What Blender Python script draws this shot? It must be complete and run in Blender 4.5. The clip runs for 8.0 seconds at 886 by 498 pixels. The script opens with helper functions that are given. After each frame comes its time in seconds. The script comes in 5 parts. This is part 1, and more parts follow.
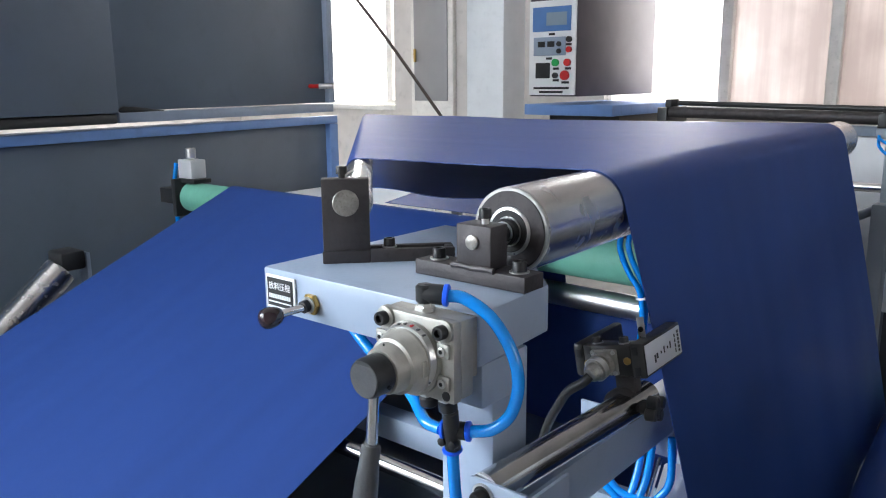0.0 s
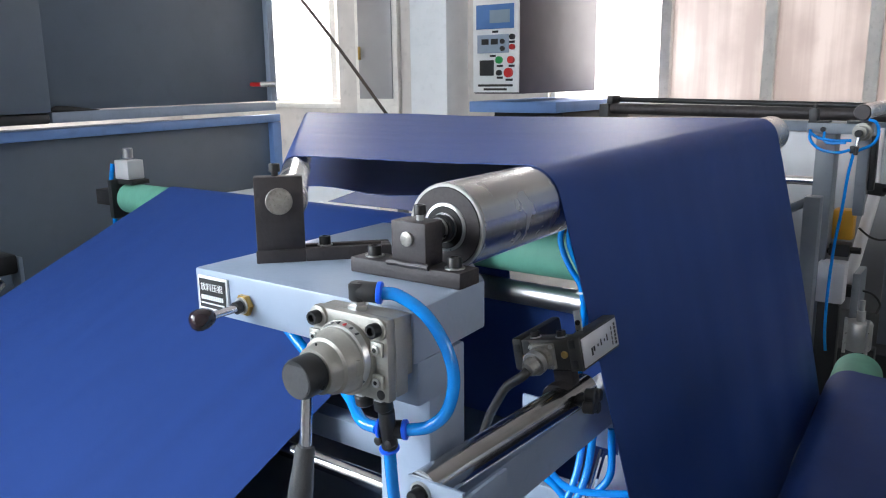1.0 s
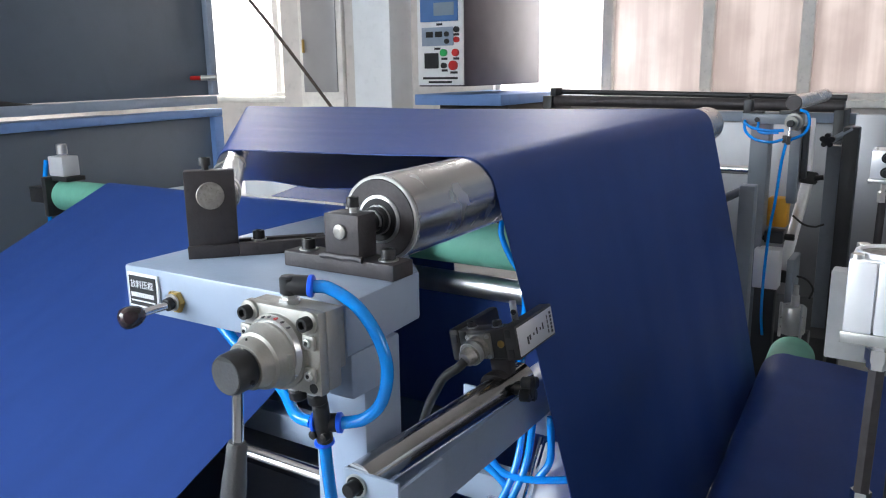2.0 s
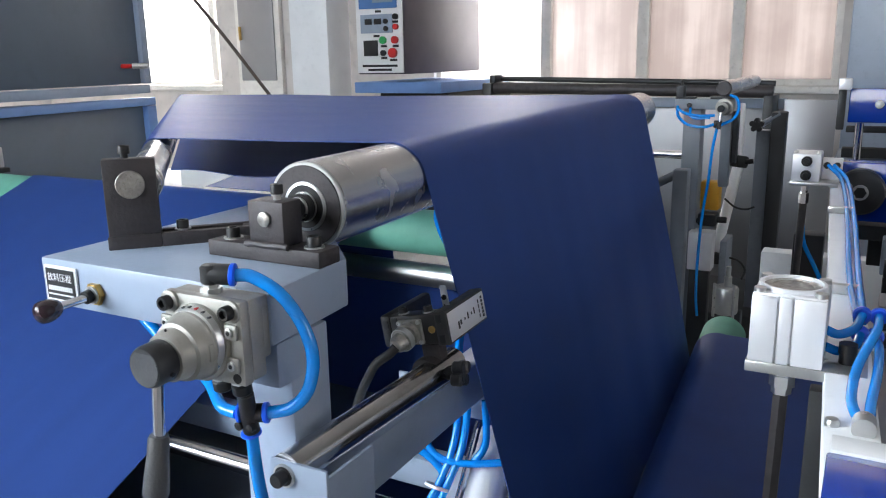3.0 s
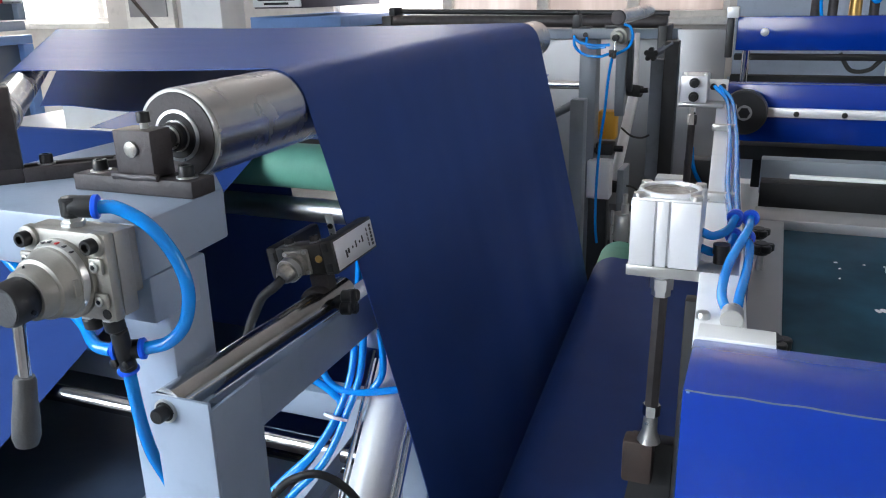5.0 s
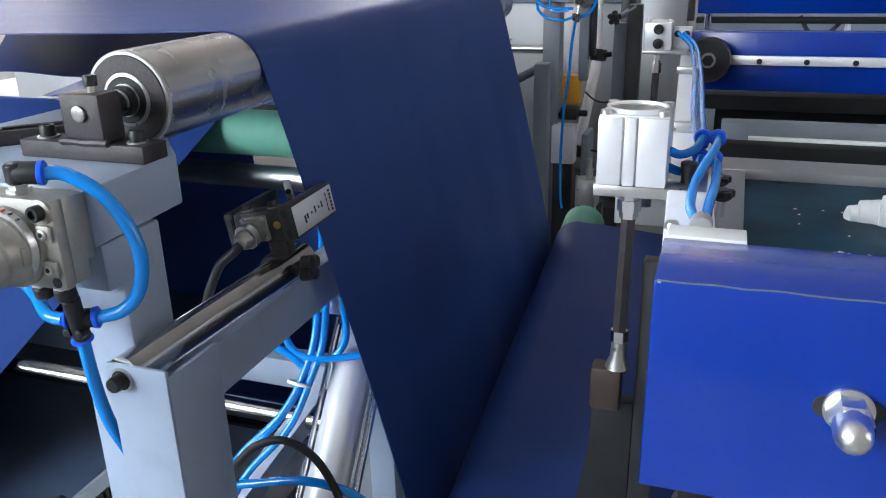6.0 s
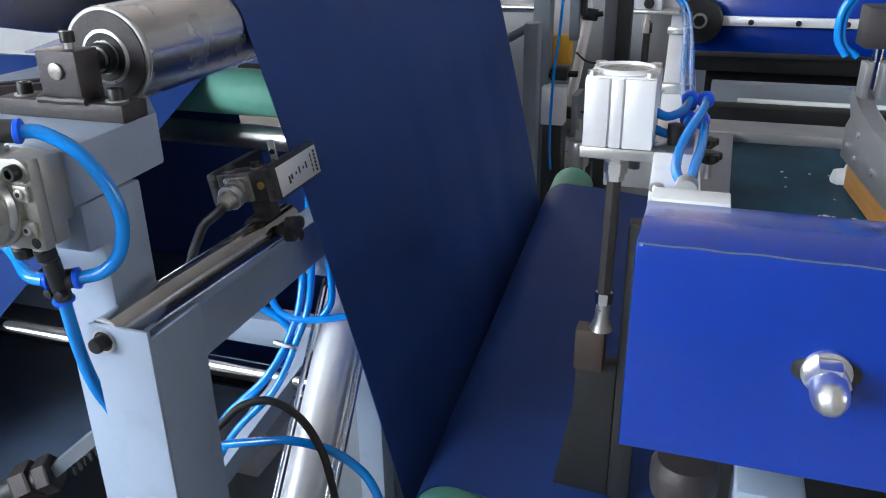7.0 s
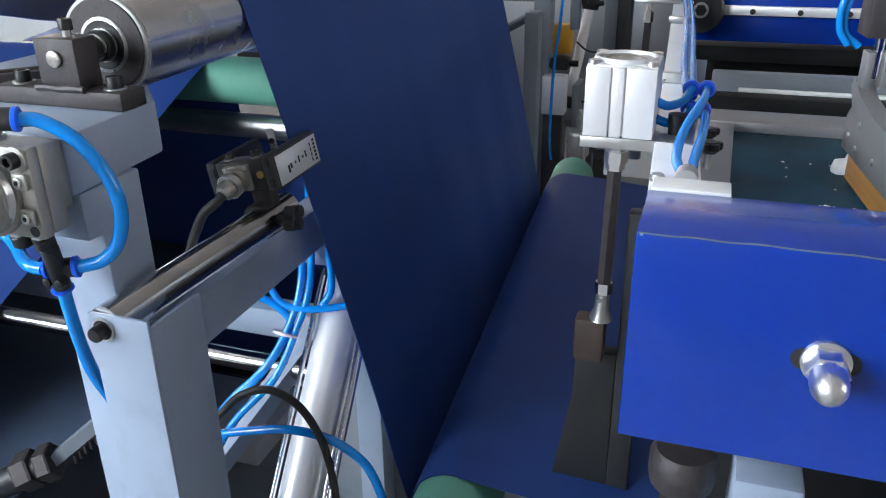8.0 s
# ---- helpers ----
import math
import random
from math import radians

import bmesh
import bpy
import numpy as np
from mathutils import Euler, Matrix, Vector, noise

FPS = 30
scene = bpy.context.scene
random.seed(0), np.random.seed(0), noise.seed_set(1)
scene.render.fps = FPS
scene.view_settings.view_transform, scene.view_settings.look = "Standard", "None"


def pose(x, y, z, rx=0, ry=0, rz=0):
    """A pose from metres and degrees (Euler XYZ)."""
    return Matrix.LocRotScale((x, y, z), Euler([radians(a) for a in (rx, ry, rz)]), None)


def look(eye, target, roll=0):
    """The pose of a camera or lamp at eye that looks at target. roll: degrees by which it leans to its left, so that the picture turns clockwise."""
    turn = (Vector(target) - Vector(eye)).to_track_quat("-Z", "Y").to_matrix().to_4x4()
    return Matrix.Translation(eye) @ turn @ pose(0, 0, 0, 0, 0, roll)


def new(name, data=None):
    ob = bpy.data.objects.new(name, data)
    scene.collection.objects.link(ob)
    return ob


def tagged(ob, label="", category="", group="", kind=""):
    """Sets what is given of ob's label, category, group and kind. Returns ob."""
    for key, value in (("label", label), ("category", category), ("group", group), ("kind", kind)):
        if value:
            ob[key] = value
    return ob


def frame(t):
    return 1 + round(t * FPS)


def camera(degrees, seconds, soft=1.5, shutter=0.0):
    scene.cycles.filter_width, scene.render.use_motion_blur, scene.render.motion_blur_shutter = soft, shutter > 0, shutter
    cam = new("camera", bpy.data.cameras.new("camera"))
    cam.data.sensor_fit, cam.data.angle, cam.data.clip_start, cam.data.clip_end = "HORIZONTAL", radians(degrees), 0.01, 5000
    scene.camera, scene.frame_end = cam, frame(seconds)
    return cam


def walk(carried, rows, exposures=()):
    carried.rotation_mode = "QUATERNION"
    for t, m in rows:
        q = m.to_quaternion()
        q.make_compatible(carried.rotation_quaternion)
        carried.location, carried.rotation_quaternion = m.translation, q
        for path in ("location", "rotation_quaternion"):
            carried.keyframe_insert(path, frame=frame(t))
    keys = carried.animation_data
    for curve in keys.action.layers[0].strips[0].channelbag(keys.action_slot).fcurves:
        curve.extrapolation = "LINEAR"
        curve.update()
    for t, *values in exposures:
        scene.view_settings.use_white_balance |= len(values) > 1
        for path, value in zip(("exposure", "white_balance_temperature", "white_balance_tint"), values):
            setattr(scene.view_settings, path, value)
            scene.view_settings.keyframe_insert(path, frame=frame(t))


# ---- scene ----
cam = camera(58.5, 8.0, soft=1.1)
PATH = [
    (0, (0.007, -0.017, 1.359), (-1.251, 1.481, 0.943), -0.5),
    (0.5, (0.011, -0.011, 1.358), (-1.202, 1.523, 0.941), -0.6),
    (1, (0.015, -0.003, 1.356), (-1.142, 1.573, 0.934), -0.7),
    (1.5, (0.022, 0.001, 1.355), (-1.084, 1.611, 0.926), -0.8),
    (3, (0.045, 0.017, 1.35), (-0.885, 1.724, 0.88), -1.0),
    (3.5, (0.052, 0.022, 1.346), (-0.82, 1.75, 0.846), -1.2),
    (4, (0.058, 0.026, 1.342), (-0.756, 1.772, 0.804), -1.3),
    (4.5, (0.065, 0.029, 1.337), (-0.699, 1.784, 0.757), -1.3),
    (6, (0.079, 0.037, 1.327), (-0.554, 1.801, 0.628), -1.4),
    (6.5, (0.082, 0.038, 1.326), (-0.527, 1.793, 0.584), -1.2),
    (7, (0.083, 0.042, 1.326), (-0.516, 1.779, 0.536), -0.9),
    (7.5, (0.084, 0.042, 1.326), (-0.513, 1.769, 0.512), -0.8),
    (8, (0.083, 0.043, 1.325), (-0.513, 1.77, 0.512), -0.8),
]
walk(cam, [(t, look(eye, target, roll)) for t, eye, target, roll in PATH])

# ---- world and lights ----
world = bpy.data.worlds.new("sky")
scene.world = world
world.use_nodes = True
wn = world.node_tree.nodes
sky = wn.new("ShaderNodeTexSky")
sky.sky_type, sky.sun_disc = "NISHITA", False
sky.sun_elevation, sky.sun_rotation = radians(38), radians(20)
world.node_tree.links.new(sky.outputs[0], wn["Background"].inputs[0])
wn["Background"].inputs[1].default_value = 0.15
scene.view_settings.exposure = 0.4


def window_light(name, place, target, w, h, power, colour=(1, 1, 1)):
    """The sky's light in a window's opening."""
    d = bpy.data.lights.new(name, "AREA")
    d.shape, d.size, d.size_y, d.energy, d.color = "RECTANGLE", w, h, power, colour
    ob = new(name, d)
    ob.matrix_world = look(place, target)
    return ob


window_light("window_light", (-6.8, 6.72, 2.15), (-6.2, 2.0, 1.2), 1.5, 1.9, 110, (0.93, 0.97, 1.0))
window_light("window_light", (-3.0, 6.72, 2.15), (-2.6, 2.0, 1.2), 1.0, 1.9, 50, (0.93, 0.97, 1.0))
window_light("window_light", (-3.7, -2.1, 2.3), (-2.3, 0.8, 0.6), 4.6, 2.1, 320, (0.74, 0.88, 1.0))
# Fill light from an added east window, unseen, to brighten the falling web.
window_light("window_light", (5.95, 1.2, 2.3), (-0.4, 1.4, 1.0), 3.0, 1.8, 25, (0.75, 0.90, 1.0))


# ---- materials ----
def material(name, colour, rough=0.5, metal=0.0, vary=0.08, scale=6.0, bump=0.0, bump_scale=120.0, spec=0.5, coat=0.0, dirt=0.0, stretch=(1, 1, 1), trans=0.0):
    m = bpy.data.materials.new(name)
    m.use_nodes = True
    nt = m.node_tree
    b = nt.nodes["Principled BSDF"]
    b.inputs["Metallic"].default_value = metal
    b.inputs["Specular IOR Level"].default_value = spec
    b.inputs["Coat Weight"].default_value = coat
    b.inputs["Coat Roughness"].default_value = 0.12
    b.inputs["Transmission Weight"].default_value = trans
    tc = nt.nodes.new("ShaderNodeTexCoord")
    mp = nt.nodes.new("ShaderNodeMapping")
    mp.inputs["Scale"].default_value = stretch
    nt.links.new(tc.outputs["Object"], mp.inputs["Vector"])
    n1 = nt.nodes.new("ShaderNodeTexNoise")
    n1.inputs["Scale"].default_value, n1.inputs["Detail"].default_value = scale, 6.0
    nt.links.new(mp.outputs[0], n1.inputs["Vector"])
    ramp = nt.nodes.new("ShaderNodeValToRGB")
    ramp.color_ramp.elements[0].position, ramp.color_ramp.elements[1].position = 0.3, 0.7
    ramp.color_ramp.elements[0].color = (*[c * (1 - vary) for c in colour], 1)
    ramp.color_ramp.elements[1].color = (*[min(1, c * (1 + vary)) for c in colour], 1)
    nt.links.new(n1.outputs["Fac"], ramp.inputs["Fac"])
    out = ramp.outputs["Color"]
    if dirt:
        n3 = nt.nodes.new("ShaderNodeTexNoise")
        n3.inputs["Scale"].default_value, n3.inputs["Detail"].default_value = scale * 3.7, 8.0
        nt.links.new(mp.outputs[0], n3.inputs["Vector"])
        r3 = nt.nodes.new("ShaderNodeValToRGB")
        r3.color_ramp.elements[0].position, r3.color_ramp.elements[1].position = 0.56, 0.72
        r3.color_ramp.elements[0].color, r3.color_ramp.elements[1].color = (0, 0, 0, 1), (dirt, dirt, dirt, 1)
        nt.links.new(n3.outputs["Fac"], r3.inputs["Fac"])
        mx = nt.nodes.new("ShaderNodeMixRGB")
        mx.inputs["Color2"].default_value = (*[c * 0.35 for c in colour], 1)
        nt.links.new(r3.outputs["Color"], mx.inputs["Fac"])
        nt.links.new(out, mx.inputs["Color1"])
        out = mx.outputs["Color"]
    nt.links.new(out, b.inputs["Base Color"])
    rr = nt.nodes.new("ShaderNodeMapRange")
    rr.inputs["To Min"].default_value, rr.inputs["To Max"].default_value = max(0.02, rough * 0.75), min(1, rough * 1.25)
    n2 = nt.nodes.new("ShaderNodeTexNoise")
    n2.inputs["Scale"].default_value, n2.inputs["Detail"].default_value = bump_scale, 4.0
    nt.links.new(mp.outputs[0], n2.inputs["Vector"])
    nt.links.new(n2.outputs["Fac"], rr.inputs["Value"])
    nt.links.new(rr.outputs[0], b.inputs["Roughness"])
    if bump:
        bp = nt.nodes.new("ShaderNodeBump")
        bp.inputs["Strength"].default_value, bp.inputs["Distance"].default_value = bump, 0.002
        nt.links.new(n2.outputs["Fac"], bp.inputs["Height"])
        nt.links.new(bp.outputs[0], b.inputs["Normal"])
    return m


def glow(name, colour, strength):
    m = bpy.data.materials.new(name)
    m.use_nodes = True
    b = m.node_tree.nodes["Principled BSDF"]
    b.inputs["Base Color"].default_value = (*colour, 1)
    b.inputs["Emission Color"].default_value = (*colour, 1)
    b.inputs["Emission Strength"].default_value = strength
    return m


# Stretched streaks carry fabric grain and soft fold shading in the colour.
WEB = material("blue_nonwoven", (0.024, 0.062, 0.242), 0.52, vary=0.07, scale=4, bump=0.25, bump_scale=500, spec=0.2, stretch=(4, 0.5, 1))
WEBX = material("blue_nonwoven_crosswise_folds", (0.024, 0.062, 0.242), 0.52, vary=0.07, scale=4, bump=0.25, bump_scale=500, spec=0.2, stretch=(0.5, 4, 0.5))
PAINT = material("grey_blue_paint", (0.31, 0.375, 0.48), 0.32, vary=0.05, scale=9, bump=0.12, bump_scale=160, dirt=0.12)
CABINET = material("dark_grey_paint", (0.115, 0.150, 0.195), 0.45, vary=0.07, scale=3, bump=0.1, bump_scale=140, dirt=0.1)
BLUEFRAME = material("light_blue_paint", (0.16, 0.30, 0.62), 0.4, vary=0.06, scale=5, bump=0.1, bump_scale=120, dirt=0.15)
BLUE = material("gloss_blue_paint", (0.0003, 0.031, 0.30), 0.16, vary=0.16, scale=5, bump=0.08, bump_scale=30, coat=0.3)
STEEL = material("brushed_steel", (0.67, 0.66, 0.655), 0.26, 1.0, vary=0.06, scale=9, bump_scale=30)
CHROME = material("chrome", (0.75, 0.75, 0.77), 0.1, 1.0, vary=0.03, scale=20)
IRON = material("blackened_iron", (0.052, 0.045, 0.047), 0.5, 0.35, vary=0.2, scale=30, bump=0.3, bump_scale=220, dirt=0.3)
BOLT = material("black_oxide", (0.028, 0.027, 0.028), 0.38, 0.5, vary=0.2, scale=60, bump=0.2, bump_scale=400)
ZINC = material("zinc_plate", (0.56, 0.56, 0.55), 0.3, 0.9, vary=0.07, scale=40, bump_scale=80)
SCUFFED = material("scuffed_steel", (0.36, 0.34, 0.31), 0.4, 0.8, vary=0.3, scale=90, bump=0.4, bump_scale=200, dirt=0.5)
SHEETMETAL = material("dull_sheet_metal", (0.36, 0.36, 0.37), 0.42, 0.6, vary=0.08, scale=2, bump_scale=12)
FARPAINT = material("shop_grey_paint", (0.20, 0.225, 0.26), 0.42, vary=0.07, scale=6, bump=0.1, bump_scale=120, dirt=0.2)
# Near-black blue: the shade under the incoming web is put into this colour.
SHADEDLOW = material("shade_dark_sheet", (0.045, 0.065, 0.105), 0.38, vary=0.3, scale=4, bump=0.2, bump_scale=40)
CAST = material("cast_aluminium", (0.34, 0.33, 0.30), 0.42, 0.4, vary=0.07, scale=40, bump=0.1, bump_scale=500, dirt=0.15)
ALU = material("anodised_aluminium", (0.80, 0.80, 0.82), 0.32, 0.35, vary=0.04, scale=20, bump=0.08, bump_scale=400)
PLASTIC = material("black_plastic", (0.018, 0.018, 0.02), 0.4, vary=0.2, scale=40, bump=0.1, bump_scale=300)
RUBBERGREY = material("grey_grip", (0.06, 0.06, 0.065), 0.55, vary=0.15, scale=40, bump=0.2, bump_scale=400)
TUBE = material("blue_tube", (0.002, 0.26, 0.80), 0.16, vary=0.06, scale=30, coat=0.4)
RING = material("blue_ring", (0.01, 0.12, 0.85), 0.3, vary=0.05, scale=30)
GREEN = material("green_rubber", (0.15, 0.42, 0.31), 0.6, vary=0.08, scale=18, bump=0.2, bump_scale=300, dirt=0.08)
WHITE = material("white_paint", (0.84, 0.85, 0.86), 0.45, vary=0.04, scale=8, bump=0.1, bump_scale=200, dirt=0.08)
WALL = material("plaster_wall", (0.64, 0.60, 0.57), 0.85, vary=0.1, scale=3, bump=0.4, bump_scale=60, dirt=0.2)
FLOOR = material("concrete_floor", (0.37, 0.37, 0.36), 0.6, vary=0.15, scale=3, bump=0.3, bump_scale=80, dirt=0.25)
WINFRAME = material("painted_window_frame", (0.80, 0.77, 0.73), 0.5, vary=0.08, scale=9, dirt=0.2)
BRASS = material("brass", (0.55, 0.36, 0.12), 0.3, 1.0, vary=0.1, scale=40)
RED = material("red_plastic", (0.55, 0.02, 0.02), 0.35)
GREENBTN = material("green_plastic", (0.02, 0.40, 0.10), 0.35)
ORANGE = material("orange_wood", (0.50, 0.24, 0.06), 0.5, vary=0.12, scale=12, bump=0.2, stretch=(1, 1, 12))
YELLOW = material("yellow_block", (0.70, 0.36, 0.03), 0.5, vary=0.1, scale=12)
MESHSCREEN = material("dark_screen_mesh", (0.014, 0.056, 0.090), 0.15, vary=0.4, scale=9, spec=0.28)
MESHSCREEN.node_tree.nodes["Principled BSDF"].inputs["IOR"].default_value = 1.15
INK = material("white_ink", (0.85, 0.86, 0.88), 0.4, vary=0.04, scale=20, bump=0.4, bump_scale=60)
NICKEL = material("nickel_plate", (0.92, 0.92, 0.93), 0.33, 1.0, vary=0.04, scale=30, bump=0.05, bump_scale=300)
# Chrome with wear specks, its base darkened for the dim surroundings it reflects.
WORNDIMCHROME = material("worn_chrome_dim_reflections", (0.47, 0.46, 0.46), 0.16, 1.0, vary=0.15, scale=14, bump_scale=60, dirt=0.3)
RUST = material("rusty_pipe", (0.055, 0.036, 0.030), 0.6, vary=0.25, scale=30, bump=0.3)
DARK = material("dark_machine", (0.022, 0.022, 0.024), 0.45, vary=0.2, scale=12, bump=0.2, bump_scale=150)
DISPLAY = material("display_blue", (0.10, 0.22, 0.50), 0.2)
# Black of the bar and rails; under the guide beam it stands for deep shadow.
MATTEBLACK = material("matte_black_and_shade", (0.016, 0.016, 0.017), 0.7, vary=0.2, scale=14, bump=0.15, bump_scale=200, spec=0.2)
CABLE = material("black_cable", (0.03, 0.028, 0.027), 0.5)
SENSOR = material("dark_anodised_housing", (0.055, 0.053, 0.052), 0.35, 0.4, vary=0.12, scale=50, bump=0.15, bump_scale=300)
OUTSIDE = glow("bright_daylight", (1.0, 0.96, 0.93), 1.6)


# ---- mesh helpers ----
def shade(me, smooth):
    if smooth:
        me.shade_smooth()
        me.set_sharp_from_angle(angle=radians(38))


def part(name, bm, mat, parent=None, label="", smooth=True, place=None):
    bmesh.ops.recalc_face_normals(bm, faces=bm.faces)
    me = bpy.data.meshes.new(name)
    bm.to_mesh(me)
    bm.free()
    me.materials.append(mat)
    shade(me, smooth)
    ob = new(name, me)
    if place is not None:
        ob.matrix_basis = place
    ob.parent = parent
    if label:
        ob["label"] = label
    return ob


def thing(name, place, label, category, group="", kind=""):
    ob = new(name)
    ob.empty_display_size = 0.02
    ob.matrix_basis = place
    return tagged(ob, label, category, group, kind)


def box(x0, x1, y0, y1, z0, z1, bevel=0.002, bm=None, m=None):
    bm = bm or bmesh.new()
    vs = [bm.verts.new((x, y, z)) for z in (z0, z1) for x, y in ((x0, y0), (x1, y0), (x1, y1), (x0, y1))]
    fs = [(0, 3, 2, 1), (4, 5, 6, 7), (0, 1, 5, 4), (1, 2, 6, 5), (2, 3, 7, 6), (3, 0, 4, 7)]
    faces = [bm.faces.new([vs[i] for i in f]) for f in fs]
    if bevel:
        es = list({e for f in faces for e in f.edges})
        r = bmesh.ops.bevel(bm, geom=es, offset=bevel, segments=2, affect="EDGES", profile=0.5)
        vs = list({v for f in r["faces"] for v in f.verts} | {v for v in vs if v.is_valid})
    if m is not None:
        bmesh.ops.transform(bm, matrix=m, verts=[v for v in vs if v.is_valid])
    return bm


def prism(points, z0, z1, bevel=0.002, bm=None):
    """An upright prism over a plan outline."""
    bm = bm or bmesh.new()
    lo = [bm.verts.new((x, y, z0)) for x, y in points]
    hi = [bm.verts.new((x, y, z1)) for x, y in points]
    n = len(points)
    fs = [bm.faces.new(lo[::-1]), bm.faces.new(hi)] + [bm.faces.new((lo[i], lo[(i + 1) % n], hi[(i + 1) % n], hi[i])) for i in range(n)]
    if bevel:
        bmesh.ops.bevel(bm, geom=list({e for f in fs for e in f.edges}), offset=bevel, segments=2, affect="EDGES", profile=0.5)
    return bm


def turned(profile, a, b, seg=32, bm=None):
    """A turned body about the line a to b; profile: (share of the length, radius)."""
    bm = bm or bmesh.new()
    a, b = Vector(a), Vector(b)
    q = (b - a).to_track_quat("Z", "Y")
    rings = []
    for s, r in profile:
        c = a + (b - a) * s
        rings.append([bm.verts.new(c + q @ Vector((r * math.cos(2 * math.pi * i / seg), r * math.sin(2 * math.pi * i / seg), 0))) for i in range(seg)])
    for r0, r1 in zip(rings, rings[1:]):
        for i in range(seg):
            bm.faces.new((r0[i], r0[(i + 1) % seg], r1[(i + 1) % seg], r1[i]))
    bm.faces.new(rings[0][::-1])
    bm.faces.new(rings[-1])
    return bm


def rod(a, b, r, seg=24, bevel=0.0, bm=None):
    n = (Vector(b) - Vector(a)).length
    e = bevel / n if bevel else 0
    prof = [(0, r - bevel), (e, r), (1 - e, r), (1, r - bevel)] if bevel else [(0, r), (1, r)]
    return turned(prof, a, b, seg, bm)


def smooth_path(points, n=10):
    """A smooth curve through the points."""
    p = [Vector(q) for q in points]
    p = [2 * p[0] - p[1]] + p + [2 * p[-1] - p[-2]]
    out = []
    for i in range(1, len(p) - 2):
        for k in range(n):
            t = k / n
            a, b, c, d = p[i - 1], p[i], p[i + 1], p[i + 2]
            out.append(0.5 * ((2 * b) + (c - a) * t + (2 * a - 5 * b + 4 * c - d) * t * t + (3 * b - a - 3 * c + d) * t ** 3))
    out.append(p[-2])
    return out


def hose(points, r, seg=14, n=10, bm=None, straight=False):
    bm = bm or bmesh.new()
    ps = [Vector(p) for p in points] if straight else smooth_path(points, n)
    rings, up = [], None
    for i, c in enumerate(ps):
        d = (ps[min(i + 1, len(ps) - 1)] - ps[max(i - 1, 0)]).normalized()
        if up is None:
            up = d.orthogonal().normalized()
        up = (up - d * up.dot(d)).normalized()
        side = d.cross(up)
        rings.append([bm.verts.new(c + r * (math.cos(2 * math.pi * k / seg) * up + math.sin(2 * math.pi * k / seg) * side)) for k in range(seg)])
    for r0, r1 in zip(rings, rings[1:]):
        for i in range(seg):
            bm.faces.new((r0[i], r0[(i + 1) % seg], r1[(i + 1) % seg], r1[i]))
    bm.faces.new(rings[0][::-1])
    bm.faces.new(rings[-1])
    return bm


def sheet(rows, thick=0.0012):
    """A web laid through rows of points, with a little thickness."""
    bm = bmesh.new()
    g = [[bm.verts.new(p) for p in row] for row in rows]
    for r0, r1 in zip(g, g[1:]):
        for i in range(len(r0) - 1):
            bm.faces.new((r0[i], r0[i + 1], r1[i + 1], r1[i]))
    bmesh.ops.recalc_face_normals(bm, faces=bm.faces)
    bmesh.ops.solidify(bm, geom=list(bm.faces), thickness=thick)
    return bm


def cap_screw(parent, at, axis, r=0.0065, h=0.008, mat=None, name="cap_screw", washer=0.0):
    """A socket head screw whose head rises from `at` along axis."""
    at, axis = Vector(at), Vector(axis).normalized()
    if washer:
        part("washer", rod(at, at + axis * 0.0015, washer, 20), ZINC, parent)
        at = at + axis * 0.0015
    bm = turned([(0, r), (0.88, r), (1, r * 0.9), (1, r * 0.56), (0.45, r * 0.5)], at, at + axis * h, 20)
    return part(name, bm, mat or BOLT, parent)


def hexagon(parent, a, b, r, mat, name="nut"):
    return part(name, turned([(0, r * 0.94), (0.12, r), (0.88, r), (1, r * 0.94)], a, b, 6), mat, parent, smooth=False)


# ---- the hall ----
def structure(name, bm, mat, label="", category="", smooth=False):
    return tagged(part(name, bm, mat, None, "", smooth), label, category, kind="structure")


structure("floor", box(-9, 6, -4, 7.2, -0.1, 0, 0), FLOOR, "worn grey concrete workshop floor", "floor")
structure("ceiling", box(-9, 6, -4, 7.2, 4.2, 4.3, 0), WALL, "plain pale workshop ceiling", "ceiling")
structure("wall_west", box(-9.2, -9, -4, 7.2, 0, 4.2, 0), WALL, "plain plaster side wall", "wall")
east = box(6, 6.2, -4, -0.3, 0, 4.2, 0)
box(6, 6.2, 2.7, 7.2, 0, 4.2, 0, east)
box(6, 6.2, -0.3, 2.7, 0, 1.4, 0, east)
box(6, 6.2, -0.3, 2.7, 3.2, 4.2, 0, east)
structure("wall_east", east, WALL, "plaster side wall with an added, unseen window", "wall")


def pierced_wall(name, y0, y1, x0, x1, height, openings, label):
    """A wall along x with openings (x0, x1, z0, z1)."""
    bm = bmesh.new()
    x = x0
    for a, b, z0, z1 in sorted(openings):
        box(x, a, y0, y1, 0, height, 0, bm)
        box(a, b, y0, y1, 0, z0, 0, bm)
        box(a, b, y0, y1, z1, height, 0, bm)
        x = b
    box(x, x1, y0, y1, 0, height, 0, bm)
    return structure(name, bm, WALL, label, "wall")


BACK = [(-7.6, -5.98, 1.1, 3.2), (-3.55, -0.22, 1.10, 3.2)]
pierced_wall("wall_north", 6.5, 6.75, -9, 6, 4.2, BACK, "stained plaster wall with wide windows")
FRONT = [(-6.1, -1.3, 1.2, 3.4)]
pierced_wall("wall_south", -2.5, -2.2, -9, 6, 4.2, FRONT, "plaster wall with windows behind the machine")


